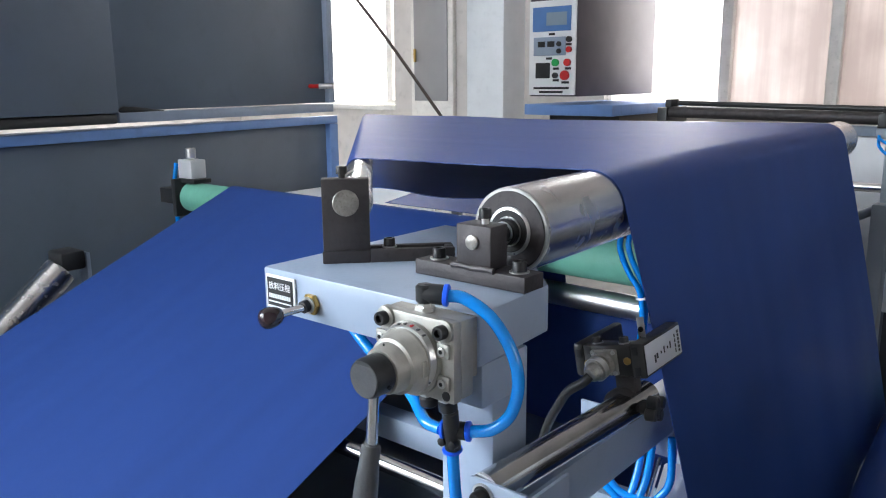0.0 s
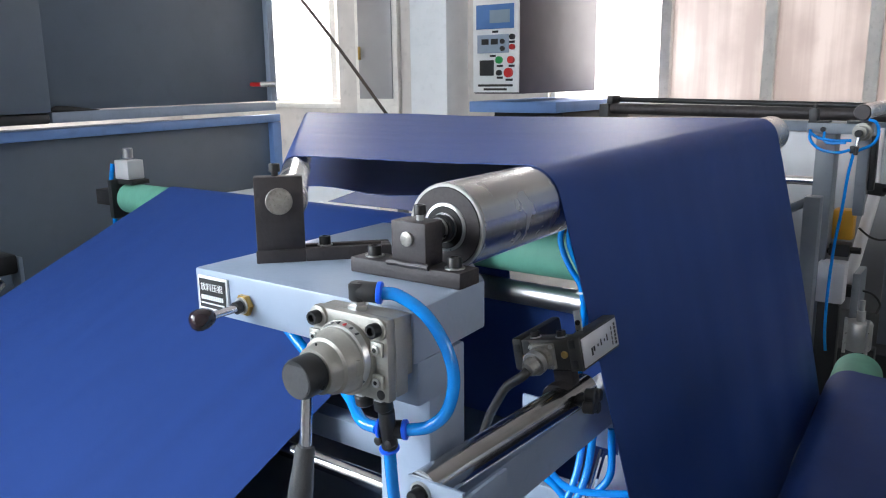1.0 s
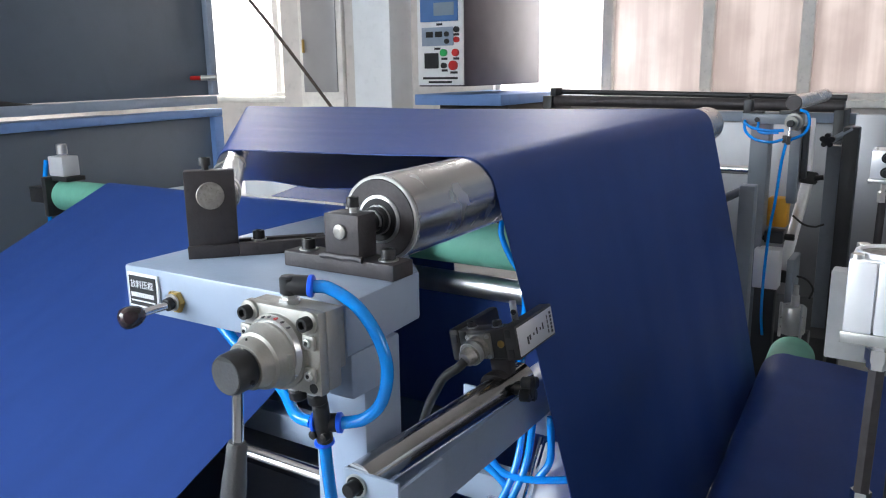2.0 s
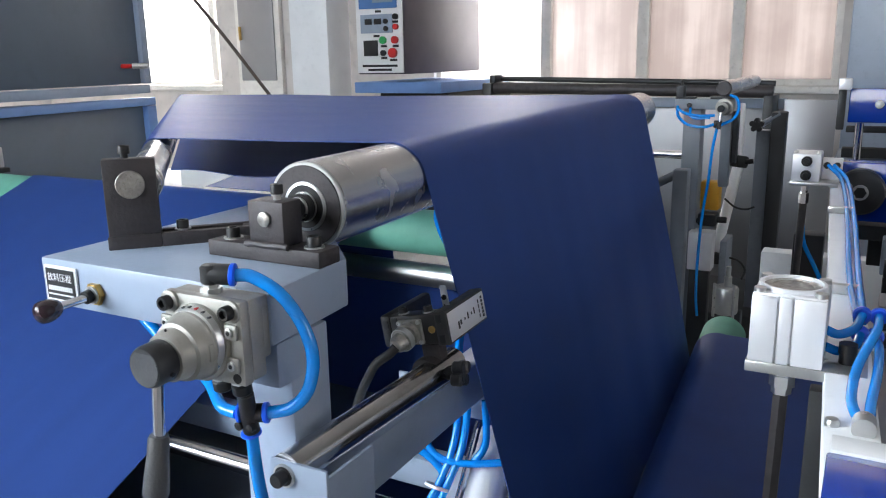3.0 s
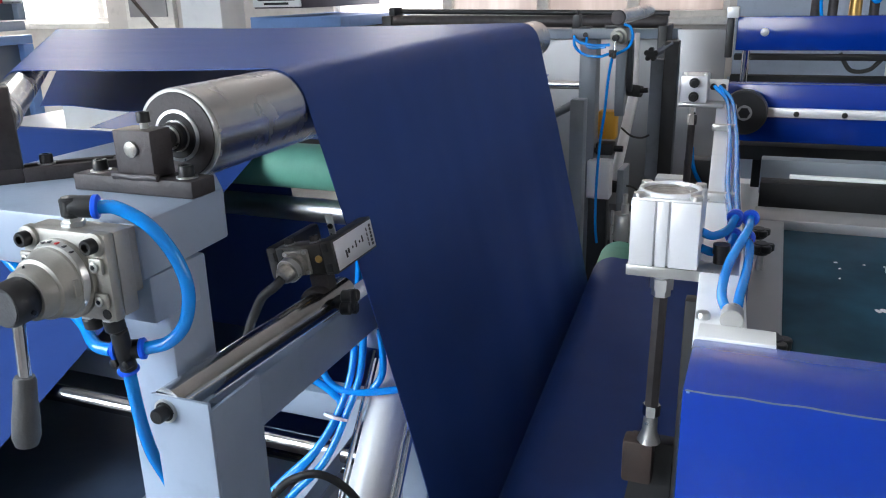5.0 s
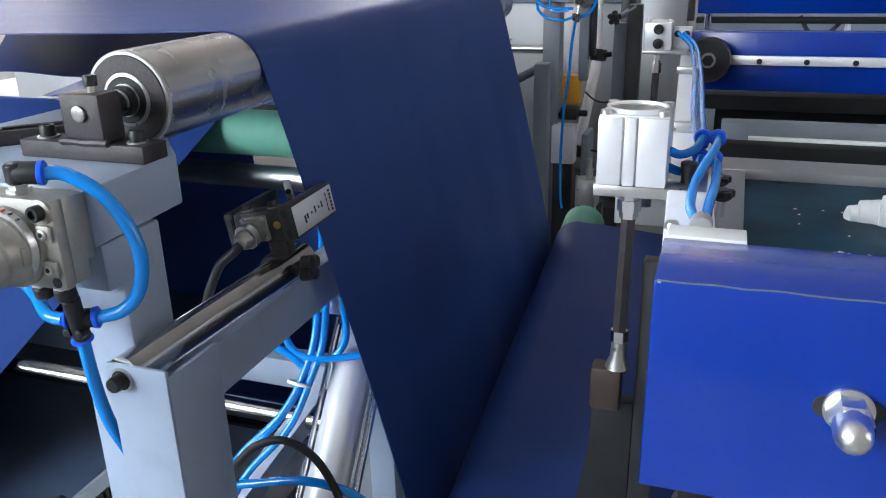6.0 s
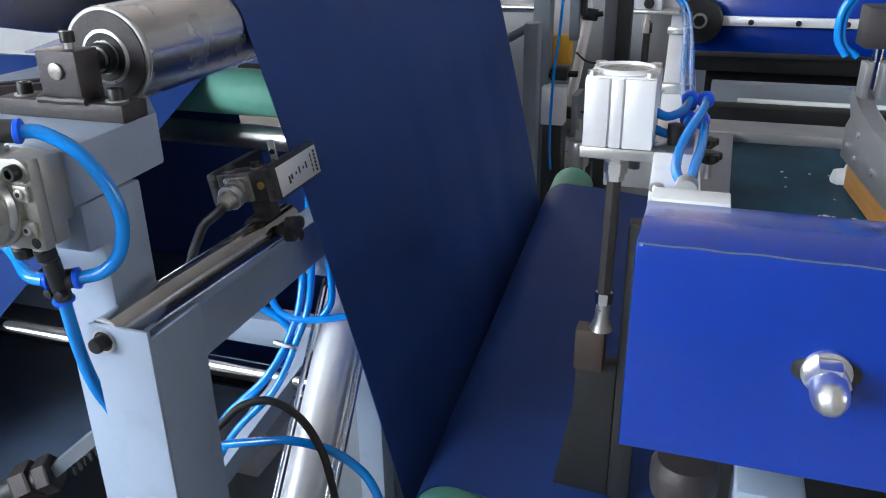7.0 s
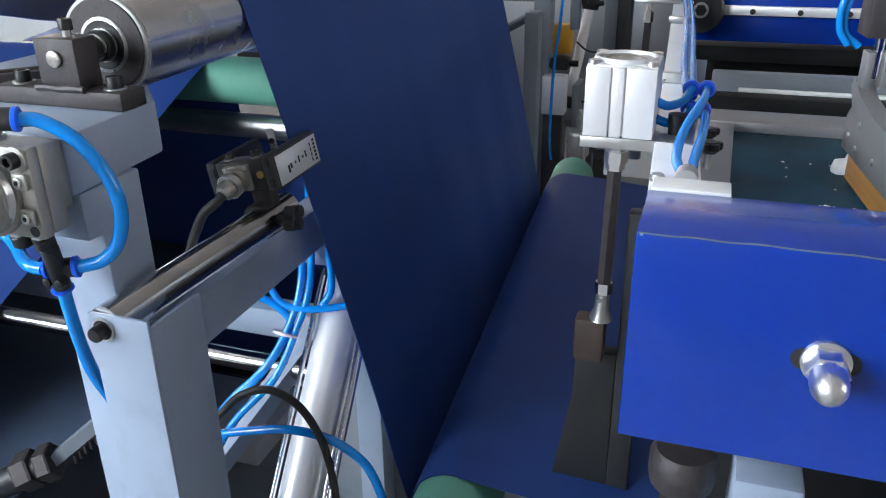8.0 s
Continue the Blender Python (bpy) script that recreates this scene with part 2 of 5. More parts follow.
def window(name, x0, x1, z0, z1, y, bars, *glass):
    w = thing(name, pose(0, 0, 0), "cream-painted metal window with dusty bright panes", "window", kind="structure")
    f = 0.05
    bm = box(x0, x1, y, y + 0.09, z0, z0 + f, 0.004)
    box(x0, x1, y, y + 0.09, z1 - f, z1, 0.004, bm)
    box(x0, x0 + f, y, y + 0.09, z0 + f, z1 - f, 0.004, bm)
    box(x1 - f, x1, y, y + 0.09, z0 + f, z1 - f, 0.004, bm)
    part("window_frame", bm, WINFRAME, w)
    part("window_sill", box(x0 - 0.08, x1 + 0.08, y - 0.14, y - 0.002, z0 - 0.05, z0 + 0.004, 0.006), WINFRAME, w)
    edges = [x0 + f] + list(bars) + [x1 - f]
    for b in bars:
        part("mullion", box(b - 0.045, b + 0.045, y - 0.02, y + 0.1, z0 + f, z1 - f, 0.006), WINFRAME, w)
    for k, (a, b) in enumerate(zip(edges, edges[1:])):
        p = part("pane", box(a, b, y + 0.04, y + 0.046, z0 + f, z1 - f, 0), glass[min(k, len(glass) - 1)], w, smooth=False)
        p.visible_shadow = False
    return w


DUSTY = bpy.data.materials.new("dusty_glass")
DUSTY.use_nodes = True
dn = DUSTY.node_tree
mixn = dn.nodes.new("ShaderNodeMixShader")
tra = dn.nodes.new("ShaderNodeBsdfTransparent")
dif = dn.nodes.new("ShaderNodeBsdfTranslucent")
dif.inputs["Color"].default_value = (0.85, 0.78, 0.74, 1)
no = dn.nodes.new("ShaderNodeTexNoise")
no.inputs["Scale"].default_value = 2.5
mr = dn.nodes.new("ShaderNodeMapRange")
mr.inputs["To Min"].default_value, mr.inputs["To Max"].default_value = 0.25, 0.6
tcn = dn.nodes.new("ShaderNodeTexCoord")
dn.links.new(tcn.outputs["Object"], no.inputs["Vector"])
dn.links.new(no.outputs["Fac"], mr.inputs["Value"])
dn.links.new(mr.outputs[0], mixn.inputs["Fac"])
dn.links.new(tra.outputs[0], mixn.inputs[1])
dn.links.new(dif.outputs[0], mixn.inputs[2])
dn.links.new(mixn.outputs[0], dn.nodes["Material Output"].inputs["Surface"])

PANEL = bpy.data.materials.new("ribbed_translucent_panel")
PANEL.use_nodes = True
pn = PANEL.node_tree
ptr = pn.nodes.new("ShaderNodeBsdfTranslucent")
ptr.inputs["Color"].default_value = (0.72, 0.64, 0.60, 1)
ptc = pn.nodes.new("ShaderNodeTexCoord")
pmap = pn.nodes.new("ShaderNodeMapping")
pmap.inputs["Scale"].default_value = (9.0, 1.0, 0.35)
pn.links.new(ptc.outputs["Object"], pmap.inputs["Vector"])
pstreak = pn.nodes.new("ShaderNodeTexNoise")
pstreak.inputs["Scale"].default_value, pstreak.inputs["Detail"].default_value = 1.6, 5.0
pn.links.new(pmap.outputs[0], pstreak.inputs["Vector"])
pstain = pn.nodes.new("ShaderNodeTexNoise")
pstain.inputs["Scale"].default_value, pstain.inputs["Detail"].default_value = 3.0, 7.0
pn.links.new(ptc.outputs["Object"], pstain.inputs["Vector"])
pmul = pn.nodes.new("ShaderNodeMath")
pmul.operation = "MULTIPLY"
pn.links.new(pstreak.outputs["Fac"], pmul.inputs[0])
pn.links.new(pstain.outputs["Fac"], pmul.inputs[1])
prm = pn.nodes.new("ShaderNodeValToRGB")
prm.color_ramp.elements[0].position, prm.color_ramp.elements[1].position = 0.16, 0.36
prm.color_ramp.elements[0].color, prm.color_ramp.elements[1].color = (0.45, 0.41, 0.40, 1), (0.57, 0.535, 0.525, 1)
pn.links.new(pmul.outputs[0], prm.inputs["Fac"])
pn.links.new(prm.outputs["Color"], ptr.inputs["Color"])
ptp = pn.nodes.new("ShaderNodeBsdfTransparent")
pmx = pn.nodes.new("ShaderNodeMixShader")
pmx.inputs["Fac"].default_value = 0.9
pn.links.new(ptp.outputs[0], pmx.inputs[1])
pn.links.new(ptr.outputs[0], pmx.inputs[2])
pn.links.new(pmx.outputs[0], pn.nodes["Material Output"].inputs["Surface"])

window("window_1", -7.6, -5.98, 1.1, 3.2, 6.55, [-6.25], DUSTY)
window("window_2", -3.55, -0.22, 1.10, 3.2, 6.55, [-2.48, -1.655, -0.935], DUSTY, PANEL)
window("window_3", -6.1, -1.3, 1.2, 3.4, -2.45, [-4.5, -2.9], DUSTY)
# Unseen east window and the glow behind it, added to light the web.
window("window_4_added", -1.5, 1.5, 1.4, 3.2, 0.0, [0.0], DUSTY).matrix_basis = pose(6.05, 1.2, 0, 0, 0, -90)
tagged(part("backdrop", box(8.0, 8.1, -4, 7, -1, 6, 0), OUTSIDE, None, smooth=False), "hazy bright daylight outside the windows", "backdrop", kind="structure")
tagged(part("backdrop", box(-14, 8, 9.0, 9.1, -1, 6, 0), OUTSIDE, None, smooth=False), "hazy bright daylight outside the windows", "backdrop", kind="structure")
tagged(part("backdrop", box(-14, 8, -4.6, -4.5, -1, 6, 0), OUTSIDE, None, smooth=False), "hazy bright daylight outside the windows", "backdrop", kind="structure")


# ---- far machinery along the walls ----
def drying_cabinet():
    c = thing("drying_cabinet", pose(-3.14, 0.26, 0, 0, 0, 7), "long dark grey sheet-metal machine cabinet with a pale blue frame", "cabinet")
    part("lower_panel", box(-0.9, -0.02, -1.5, 2.9, 0, 1.12, 0.004), CABINET, c)
    part("upper_panel", box(-0.9, -0.03, 0.2, 2.9, 1.24, 3.0, 0.004), CABINET, c)
    part("rail", box(-0.06, 0.015, -1.5, 2.95, 1.122, 1.165, 0.004), BLUEFRAME, c, "pale blue painted angle rail")
    part("upright", box(-0.06, 0.015, 2.88, 2.95, 0, 1.12, 0.004), BLUEFRAME, c, "pale blue painted upright")
    part("ledge", box(-0.06, 0.03, 1.49, 2.9, 1.19, 1.235, 0.004), PAINT, c, "bare grey metal ledge")
    part("edge_strip", box(-0.06, 0.0, 2.9, 2.95, 1.24, 3.0, 0.004), PAINT, c)
    part("door", box(-0.02, 0.06, -1.0, 1.47, 1.235, 3.0, 0.006), CABINET, c, "flat grey hood door")
    part("gasket", box(-0.05, 0.05, -1.0, 1.47, 1.19, 1.232, 0.01), DARK, c)
    part("rag", turned([(0, 0.004), (0.1, 0.018), (0.4, 0.016), (0.8, 0.006), (1, 0.002)], (0.01, 1.5, 1.245), (0.01, 1.74, 1.237), 10), DARK, c, "crumpled black rag")
    s = part("switch", rod((-0.02, 2.76, 1.335), (0.05, 2.76, 1.335), 0.012, 12), RED, c, "small red switch")
    part("switch_body", rod((0.05, 2.76, 1.335), (0.12, 2.80, 1.335), 0.015, 12), ZINC, c)
    return c


drying_cabinet()


def control_unit():
    c = thing("control_unit", pose(-3.165, 5.0, 0), "tall grey control cabinet with a white button panel", "control cabinet")
    part("body", box(-0.2, 0.2, 0.02, 1.25, 1.24, 2.5, 0.006), material("purple_grey_paint", (0.075, 0.062, 0.080), 0.55, vary=0.15, scale=4, spec=0.3), c)
    part("panel", box(-0.195, 0.195, 0.0, 0.018, 1.25, 1.915, 0.004), WHITE, c, "white control panel")
    part("display", box(-0.16, 0.16, -0.012, -0.002, 1.70, 1.87, 0.003), DISPLAY, c, "blue digital temperature display")
    part("meter", box(-0.15, 0.12, -0.012, -0.002, 1.53, 1.66, 0.003), PAINT, c, "grey meter module")
    part("counter", box(-0.13, -0.01, -0.012, -0.002, 1.37, 1.48, 0.003), PLASTIC, c)
    for x, z, mat, r in ((0.04, 1.48, GREENBTN, 0.026), (0.14, 1.48, RED, 0.026), (0.12, 1.39, RED, 0.034), (0.04, 1.39, PLASTIC, 0.02), (0.15, 1.57, RED, 0.02), (0.15, 1.64, PLASTIC, 0.02), (0.07, 1.56, PLASTIC, 0.018), (0.07, 1.61, PLASTIC, 0.018)):
        part("button", rod((x, -0.002, z), (x, -0.025, z), r, 16), mat, c)
    for x, z, w in ((0.0, 1.680, 0.05), (-0.02, 1.51, 0.05), (0.14, 1.605, 0.05), (0.04, 1.438, 0.05), (0.14, 1.438, 0.05), (0.04, 1.355, 0.05), (0.12, 1.340, 0.06), (0.0, 1.300, 0.30), (0.0, 1.272, 0.20)):
        part("lettering", box(x - w / 2, x + w / 2, -0.004, -0.001, z - 0.008, z + 0.008, 0), PLASTIC, c, smooth=False)
    for x0 in (-0.11, -0.03):
        part("readout", box(x0, x0 + 0.06, -0.016, -0.0125, 1.59, 1.63, 0.001), PLASTIC, c)
    part("screen", box(-0.04, 0.13, -0.016, -0.0125, 1.74, 1.83, 0.001), material("lcd", (0.25, 0.33, 0.40), 0.2), c)
    part("beam", box(-0.3, 0.45, 0.1, 1.3, 1.10, 1.18, 0.006), BLUEFRAME, c, "pale blue frame beam")
    part("plinth", box(-0.2, 0.4, 0.3, 1.2, 0, 1.10, 0.006), DARK, c)
    return c


control_unit()
tagged(part("column", box(-2.686, -2.445, 3.4, 3.60, 0, 4.2, 0.006), WHITE, None), "white painted square column", "column", kind="structure")
structure("wall_pier", box(-5.95, -4.6, 6.3, 6.498, 0, 4.2, 0), WALL, "stained bare concrete pier beside the window", "wall")
board = thing("wall_cupboard", pose(0, 0, 0), "white-framed glazed cupboard standing against the pier", "cupboard")
part("frame", box(-5.66, -5.10, 6.24, 6.298, 0.0, 2.7, 0.01), WINFRAME, board)
part("door", box(-5.60, -5.16, 6.22, 6.238, 1.16, 2.6, 0.006), SHEETMETAL, board, "dull glazed door")
part("handle", box(-5.585, -5.565, 6.195, 6.219, 1.55, 1.68, 0.004), BRASS, board)
PIPE = [(-5.76, 5.10, 2.58), (-5.515, 5.208, 2.225), (-5.134, 5.385, 1.691), (-4.725, 5.566, 1.081), (-4.0, 5.88, 0.0)]
tagged(part("cable", hose(PIPE, 0.015, 8), RUST, None), "thin brown pipe slanting past the window", "pipe")


tagged(part("wall_cabinet", box(-0.15, 2.6, 5.9, 6.4, 0.0, 3.0, 0.01), PAINT, None), "pale grey-blue sheet-metal cabinet against the wall", "cabinet")


# Invented table; its white top stands for a window-lit surface behind the web.
def bright_patch_table():
    t = thing("bright_patch_table", pose(0, 0, 0), "low white table added for the sunlit patch behind the web", "table")
    part("tabletop", box(-3.25, -2.60, 2.55, 3.35, 0.775, 0.80, 0.004), WHITE, t)
    for x in (-3.2, -2.7):
        for y in (2.6, 3.28):
            part("leg", box(x, x + 0.045, y, y + 0.045, 0.0, 0.7748, 0.002), FARPAINT, t)
    return t


bright_patch_table()


def far_rollers():
    r = thing("roller_rack", pose(0, 4.2, 0), "rack of dark rollers beyond the blue web", "roller rack")
    part("roller", rod((-1.88, 0, 1.180), (-0.40, 0.0, 1.162), 0.030, 20), IRON, r)
    part("roller", rod((-1.88, 0.06, 1.228), (-0.40, 0.06, 1.200), 0.014, 20), DARK, r)
    part("rail", box(-1.95, -0.36, 0.2, 0.24, 1.07, 1.12, 0.003), PAINT, r)
    part("post", box(-1.94, -1.885, -0.04, 0.24, 0.0, 1.205, 0.004), DARK, r)
    part("bearing", box(-1.90, -1.865, -0.03, 0.08, 1.206, 1.25, 0.004), DARK, r)
    part("post", box(-0.44, -0.395, -0.03, 0.24, 0.0, 1.145, 0.004), DARK, r)
    return r


far_rollers()


# ---- the web and its rollers ----
def skew(y):
    return -0.486 - 0.038 * (y - 0.685)


RAD, ZR = 0.0485, 1.197
Y0, Y1 = 0.872, 2.12


def crossing_web():
    """The web from the diagonal bar over the steel roller and down."""
    ys = [Y0 + (Y1 - Y0) * i / 40 for i in range(41)]
    rows = []
    for y in ys:
        cx = skew(y)
        xb = -0.672 - 0.992 * (y - 0.628)
        row = []
        for k in range(9):
            a = radians(260 - 20 * k)
            c = 0.0235 * math.cos(a) * 0.707
            row.append((xb + c, y + c, 1.216 + 0.0235 * math.sin(a)))
        for k in range(1, 15):
            s = k / 14
            x = xb + (cx - xb) * s
            wr = 0.0016 * math.sin(y * 31 + 3 * math.sin(x * 4)) * (1 - s) + 0.0012 * math.sin(y * 67 + x * 9) * (1 - s) - 0.004 * math.sin(math.pi * s)
            row.append((x, y, 1.2395 + (ZR + RAD + 0.002 - 1.2395) * s + wr * (0.4 + 0.6 * (y - Y0))))
        for k in range(1, 7):
            a = radians(90 - 13 * k)
            row.append((cx + (RAD + 0.002) * math.cos(a), y, ZR + (RAD + 0.002) * math.sin(a)))
        xt, zt = row[-1][0], row[-1][2]
        xe, ze = -0.2590 - 0.064 * (y - Y0), 0.520 + 0.0122 * (y - 0.81)
        for k in range(1, 25):
            s = k / 24
            sag = 0.004 * math.sin(math.pi * s) + 0.006 * math.sin(y * 9 + 1.5) * s * (1 - s) + 0.0022 * math.sin(y * 23 + s * 2) * s + 0.0012 * math.sin(y * 61 + 2 * s) * s * (1 - s)
            row.append((xt + (xe - xt) * s + sag, y, zt + (ze - zt) * s))
        rows.append(row)
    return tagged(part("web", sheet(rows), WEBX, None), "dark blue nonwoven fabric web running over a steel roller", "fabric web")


crossing_web()


def incoming_web():
    xs = [-2.52 + 1.415 * i / 24 for i in range(25)]
    rows = []
    for x in xs:
        row = []
        for k in range(30):
            s = k / 29
            y = -0.6 + (1.73 + 0.6) * s
            row.append((x, y, 0.968 - 0.43 * (1.73 - y) + 0.004 * math.sin(x * 5 + s * 3) * math.sin(math.pi * s)))
        for k in range(1, 8):
            a = radians(112 - 16 * k)
            row.append((x, 1.755 + 0.064 * math.cos(a), 0.912 + 0.064 * math.sin(a)))
        row.append((x, 1.84, 0.80))
        rows.append(row)
    return tagged(part("web", sheet(rows), WEB, None), "wide blue nonwoven fabric sheet rising to a green roller", "fabric web")


incoming_web()


def lower_layer():
    rows = []
    for i in range(21):
        y = 1.02 + 1.1 * i / 20
        x0, x1 = -0.672 - 0.992 * (y - 0.628) + 0.01, -0.60
        rows.append([(x0 + (x1 - x0) * k / 12, y, 1.165 + 0.003 * math.sin(k)) for k in range(13)])
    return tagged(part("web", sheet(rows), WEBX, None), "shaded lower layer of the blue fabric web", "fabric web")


lower_layer()


def hanging_web():
    """The fabric behind the nip rollers, and a dark sheet for the shaded layer low under the frame."""
    rows = [[(x, 1.86 + 0.004 * math.sin(x * 7), 0.76 - 0.74 * k / 10) for k in range(11)] for x in [-2.5 + 1.75 * i / 20 for i in range(21)]]
    tagged(part("web", sheet(rows), WEB, None), "shaded blue fabric hanging behind the chrome roller", "fabric web")
    # Added dark sheet in place of the shaded web down here.
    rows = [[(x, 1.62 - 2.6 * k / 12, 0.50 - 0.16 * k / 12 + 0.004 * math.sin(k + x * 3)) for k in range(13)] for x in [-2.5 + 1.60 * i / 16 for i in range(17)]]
    tagged(part("shade_sheet", sheet(rows), SHADEDLOW, None), "dark sheet standing in for the shaded web low under the frame", "plate")
    rows = [[(x, 1.90 + 0.8 * k / 8, 0.955 + 0.10 * k / 8) for k in range(9)] for x in [-1.86 + 1.25 * i / 12 for i in range(13)]]
    tagged(part("web", sheet(rows), WEB, None), "sunlit blue fabric beyond the nip roller", "fabric web")


hanging_web()
# Added white panel: its colour gives the sunlit patch past the nip roller.
tagged(part("sun_patch_panel", box(-2.74, -2.26, 2.62, 2.63, 0.0, 0.96, 0.003), WHITE, None), "white panel standing in for a sunlit patch beyond the nip roller", "guard")
# White slab added to paint the sunlight on the floor here.
tagged(part("sunlit_floor_slab", box(-1.30, -0.90, 1.42, 1.78, 0.001, 0.06, 0.004), WHITE, None), "white slab standing in for sunlit floor under the frame", "tray")


def leaving_web():
    ys = [Y0 - 0.018 + (Y1 - Y0 + 0.018) * i / 24 for i in range(25)]
    rows = []
    for y in ys:
        h, cx = 0.545 + 0.0122 * (y - 0.81), -0.183 - 0.064 * (y - 0.81)
        row = [(cx - 0.060, y, h - 0.035), (cx - 0.0632, y, h - 0.015)]
        for k in range(1, 11):
            a = radians(186 - 11 * k)
            row.append((cx + 0.063 * math.cos(a), y, h + 0.063 * math.sin(a)))
        for k in range(1, 12):
            row.append((cx + 0.016 + 0.06 * k, y, h + 0.061 - 0.004 * k + 0.002 * math.sin(y * 12 + k)))
        rows.append(row)
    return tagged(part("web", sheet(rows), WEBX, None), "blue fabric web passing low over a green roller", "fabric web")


leaving_web()


def steel_roller():
    a, b = Vector((skew(0.685), 0.685, ZR)), Vector((skew(2.27), 2.27, ZR))
    n = (b - a).normalized()
    r = thing("steel_roller", Matrix.Translation(a), "polished steel guide roller with a dark bearing end", "roller")
    L = (b - a).length
    part("shell", turned([(0, RAD - 0.002), (0.0012, RAD), (0.999, RAD), (1, RAD - 0.002)], n * 0.003, n * L, 72), STEEL, r)
    part("rim", turned([(0, RAD - 0.0016), (0.3, RAD - 0.0004), (1, RAD - 0.0004)], (0, 0, 0), n * 0.0035, 64), ZINC, r, "bright bare steel rim")
    part("end_plate", turned([(0, RAD - 0.0050), (0.5, RAD - 0.0042), (1, RAD - 0.0042)], -n * 0.0012, n * 0.001, 64), IRON, r)
    part("bearing_ring", turned([(0, 0.0255), (0.3, 0.027), (1, 0.027)], -n * 0.0030, n * 0.0005, 48), ZINC, r)
    part("bearing_seal", turned([(0, 0.0230), (0.5, 0.0245), (1, 0.0245)], -n * 0.0038, n * 0.0002, 40), BOLT, r)
    part("inner_ring", turned([(0, 0.0165), (1, 0.0175)], -n * 0.0048, n * 0.0002, 40), ZINC, r)
    part("collar", turned([(0, 0.0135), (0.2, 0.0152), (1, 0.0152)], -n * 0.013, -n * 0.004, 32), BOLT, r)
    part("shaft", rod(-n * 0.045, n * 0.001, 0.0105, 28), BOLT, r)
    part("snap_ring", turned([(0, 0.0125), (1, 0.0125)], -n * 0.016, -n * 0.014, 28), ZINC, r)
    part("stub", rod(n * L, n * (L + 0.05), 0.014, 20), ZINC, r)
    return r


steel_roller()


def turning_bar():
    a, b = Vector((-0.672, 0.628, 1.216)), Vector((-2.17, 2.138, 1.216))
    r = thing("turning_bar", Matrix.Translation(a), "slim steel turning bar set diagonally under the web", "roller")
    part("tube", rod((0, 0, 0), b - a, 0.0215, 40, 0.002), STEEL, r)
    part("collar", rod((b - a) * 0.012, (b - a) * 0.02, 0.0228, 40), ZINC, r)
    return r


turning_bar()


def green_roller(name, a, b, rad, label, journal=0.05):
    a, b = Vector(a), Vector(b)
    n = (b - a).normalized()
    r = thing(name, Matrix.Translation(a), label, "roller")
    part("sleeve", rod((0, 0, 0), b - a, rad, 48, 0.006), GREEN, r, "green rubber sleeve")
    part("core", rod(-n * 0.006, n * 0.02, rad * 0.75, 32), IRON, r)
    part("shaft", rod(-n * journal, (b - a) + n * journal, 0.014, 20), ZINC, r)
    return r


green_roller("nip_roller", (-2.80, 1.755, 0.912), (-0.70, 1.755, 0.912), 0.058, "green rubber-covered nip roller under the web")
green_roller("lower_roller", (-0.183, 0.81, 0.545), (-0.277, 2.28, 0.563), 0.060, "green rubber-covered roller near the floor")


def chrome_bar(name, a, b, rad, label, mat=None):
    a, b = Vector(a), Vector(b)
    r = thing(name, Matrix.Translation(a), label, "roller", "idler rollers")
    part("tube", rod((0, 0, 0), b - a, rad, 40, 0.002), mat or CHROME, r)
    part("stub", rod((a - b).normalized() * 0.03, (0, 0, 0), rad * 0.5, 16), IRON, r)
    return r


chrome_bar("idler_roller", (-2.6, 1.80, 0.790), (-0.72, 1.80, 0.782), 0.032, "bright chrome idler roller below the green roller", NICKEL)
chrome_bar("idler_roller", (-2.3, 1.0, 0.628), (-0.45, 1.0, 0.628), 0.0165, "worn chrome roller low under the fabric", WORNDIMCHROME)
chrome_bar("idler_roller", (-2.3, 1.35, 0.362), (-0.45, 1.35, 0.366), 0.014, "thin chrome bar low under the fabric")
chrome_bar("idler_roller", (-2.3, 1.37, 0.318), (-0.45, 1.37, 0.318), 0.011, "thin chrome bar low under the fabric", WORNDIMCHROME)


# ---- the press table ----
def press_table():
    t = thing("press_table", pose(0, 0, 0), "pale grey-blue painted steel press table on a post", "machine table")
    part("top", prism([(-0.730, 0.535), (-0.414, 0.535), (-0.424, 0.668), (-0.60, 0.86), (-0.735, 0.872)], 1.098, 1.15, 0.003), PAINT, t)
    part("post", box(-0.486, -0.420, 0.565, 0.625, 0.0, 1.096, 0.003), PAINT, t)
    part("gusset", box(-0.49, -0.418, 0.545, 0.61, 1.052, 1.097, 0.003), PAINT, t)
    plate = part("label_plate", box(-0.722, -0.672, 0.5322, 0.5348, 1.104, 1.143, 0.0006), WHITE, t, "white-rimmed black name plate")
    part("plate_field", box(-0.719, -0.675, 0.5312, 0.5320, 1.107, 1.140, 0), PLASTIC, plate, smooth=False)
    cu = bpy.data.curves.new("lettering", "FONT")
    cu.body, cu.size, cu.align_x, cu.extrude = "\u653e\u6599\u538b\u68cd", 0.0096, "CENTER", 0.0002
    cu.materials.append(WHITE)
    tx = new("lettering", cu)
    tx.matrix_basis = pose(-0.697, 0.5308, 1.1275, 90, 0, 0)
    tx.parent = plate
    for k in range(12):
        part("letter_bar", box(-0.7155 + 0.0032 * k, -0.7135 + 0.0032 * k, 0.5303, 0.5311, 1.1165, 1.1215, 0), WHITE, plate, smooth=False)
    part("rule", box(-0.716, -0.677, 0.5303, 0.5311, 1.1115, 1.1130, 0), WHITE, plate, smooth=False)
    return t


press_table()


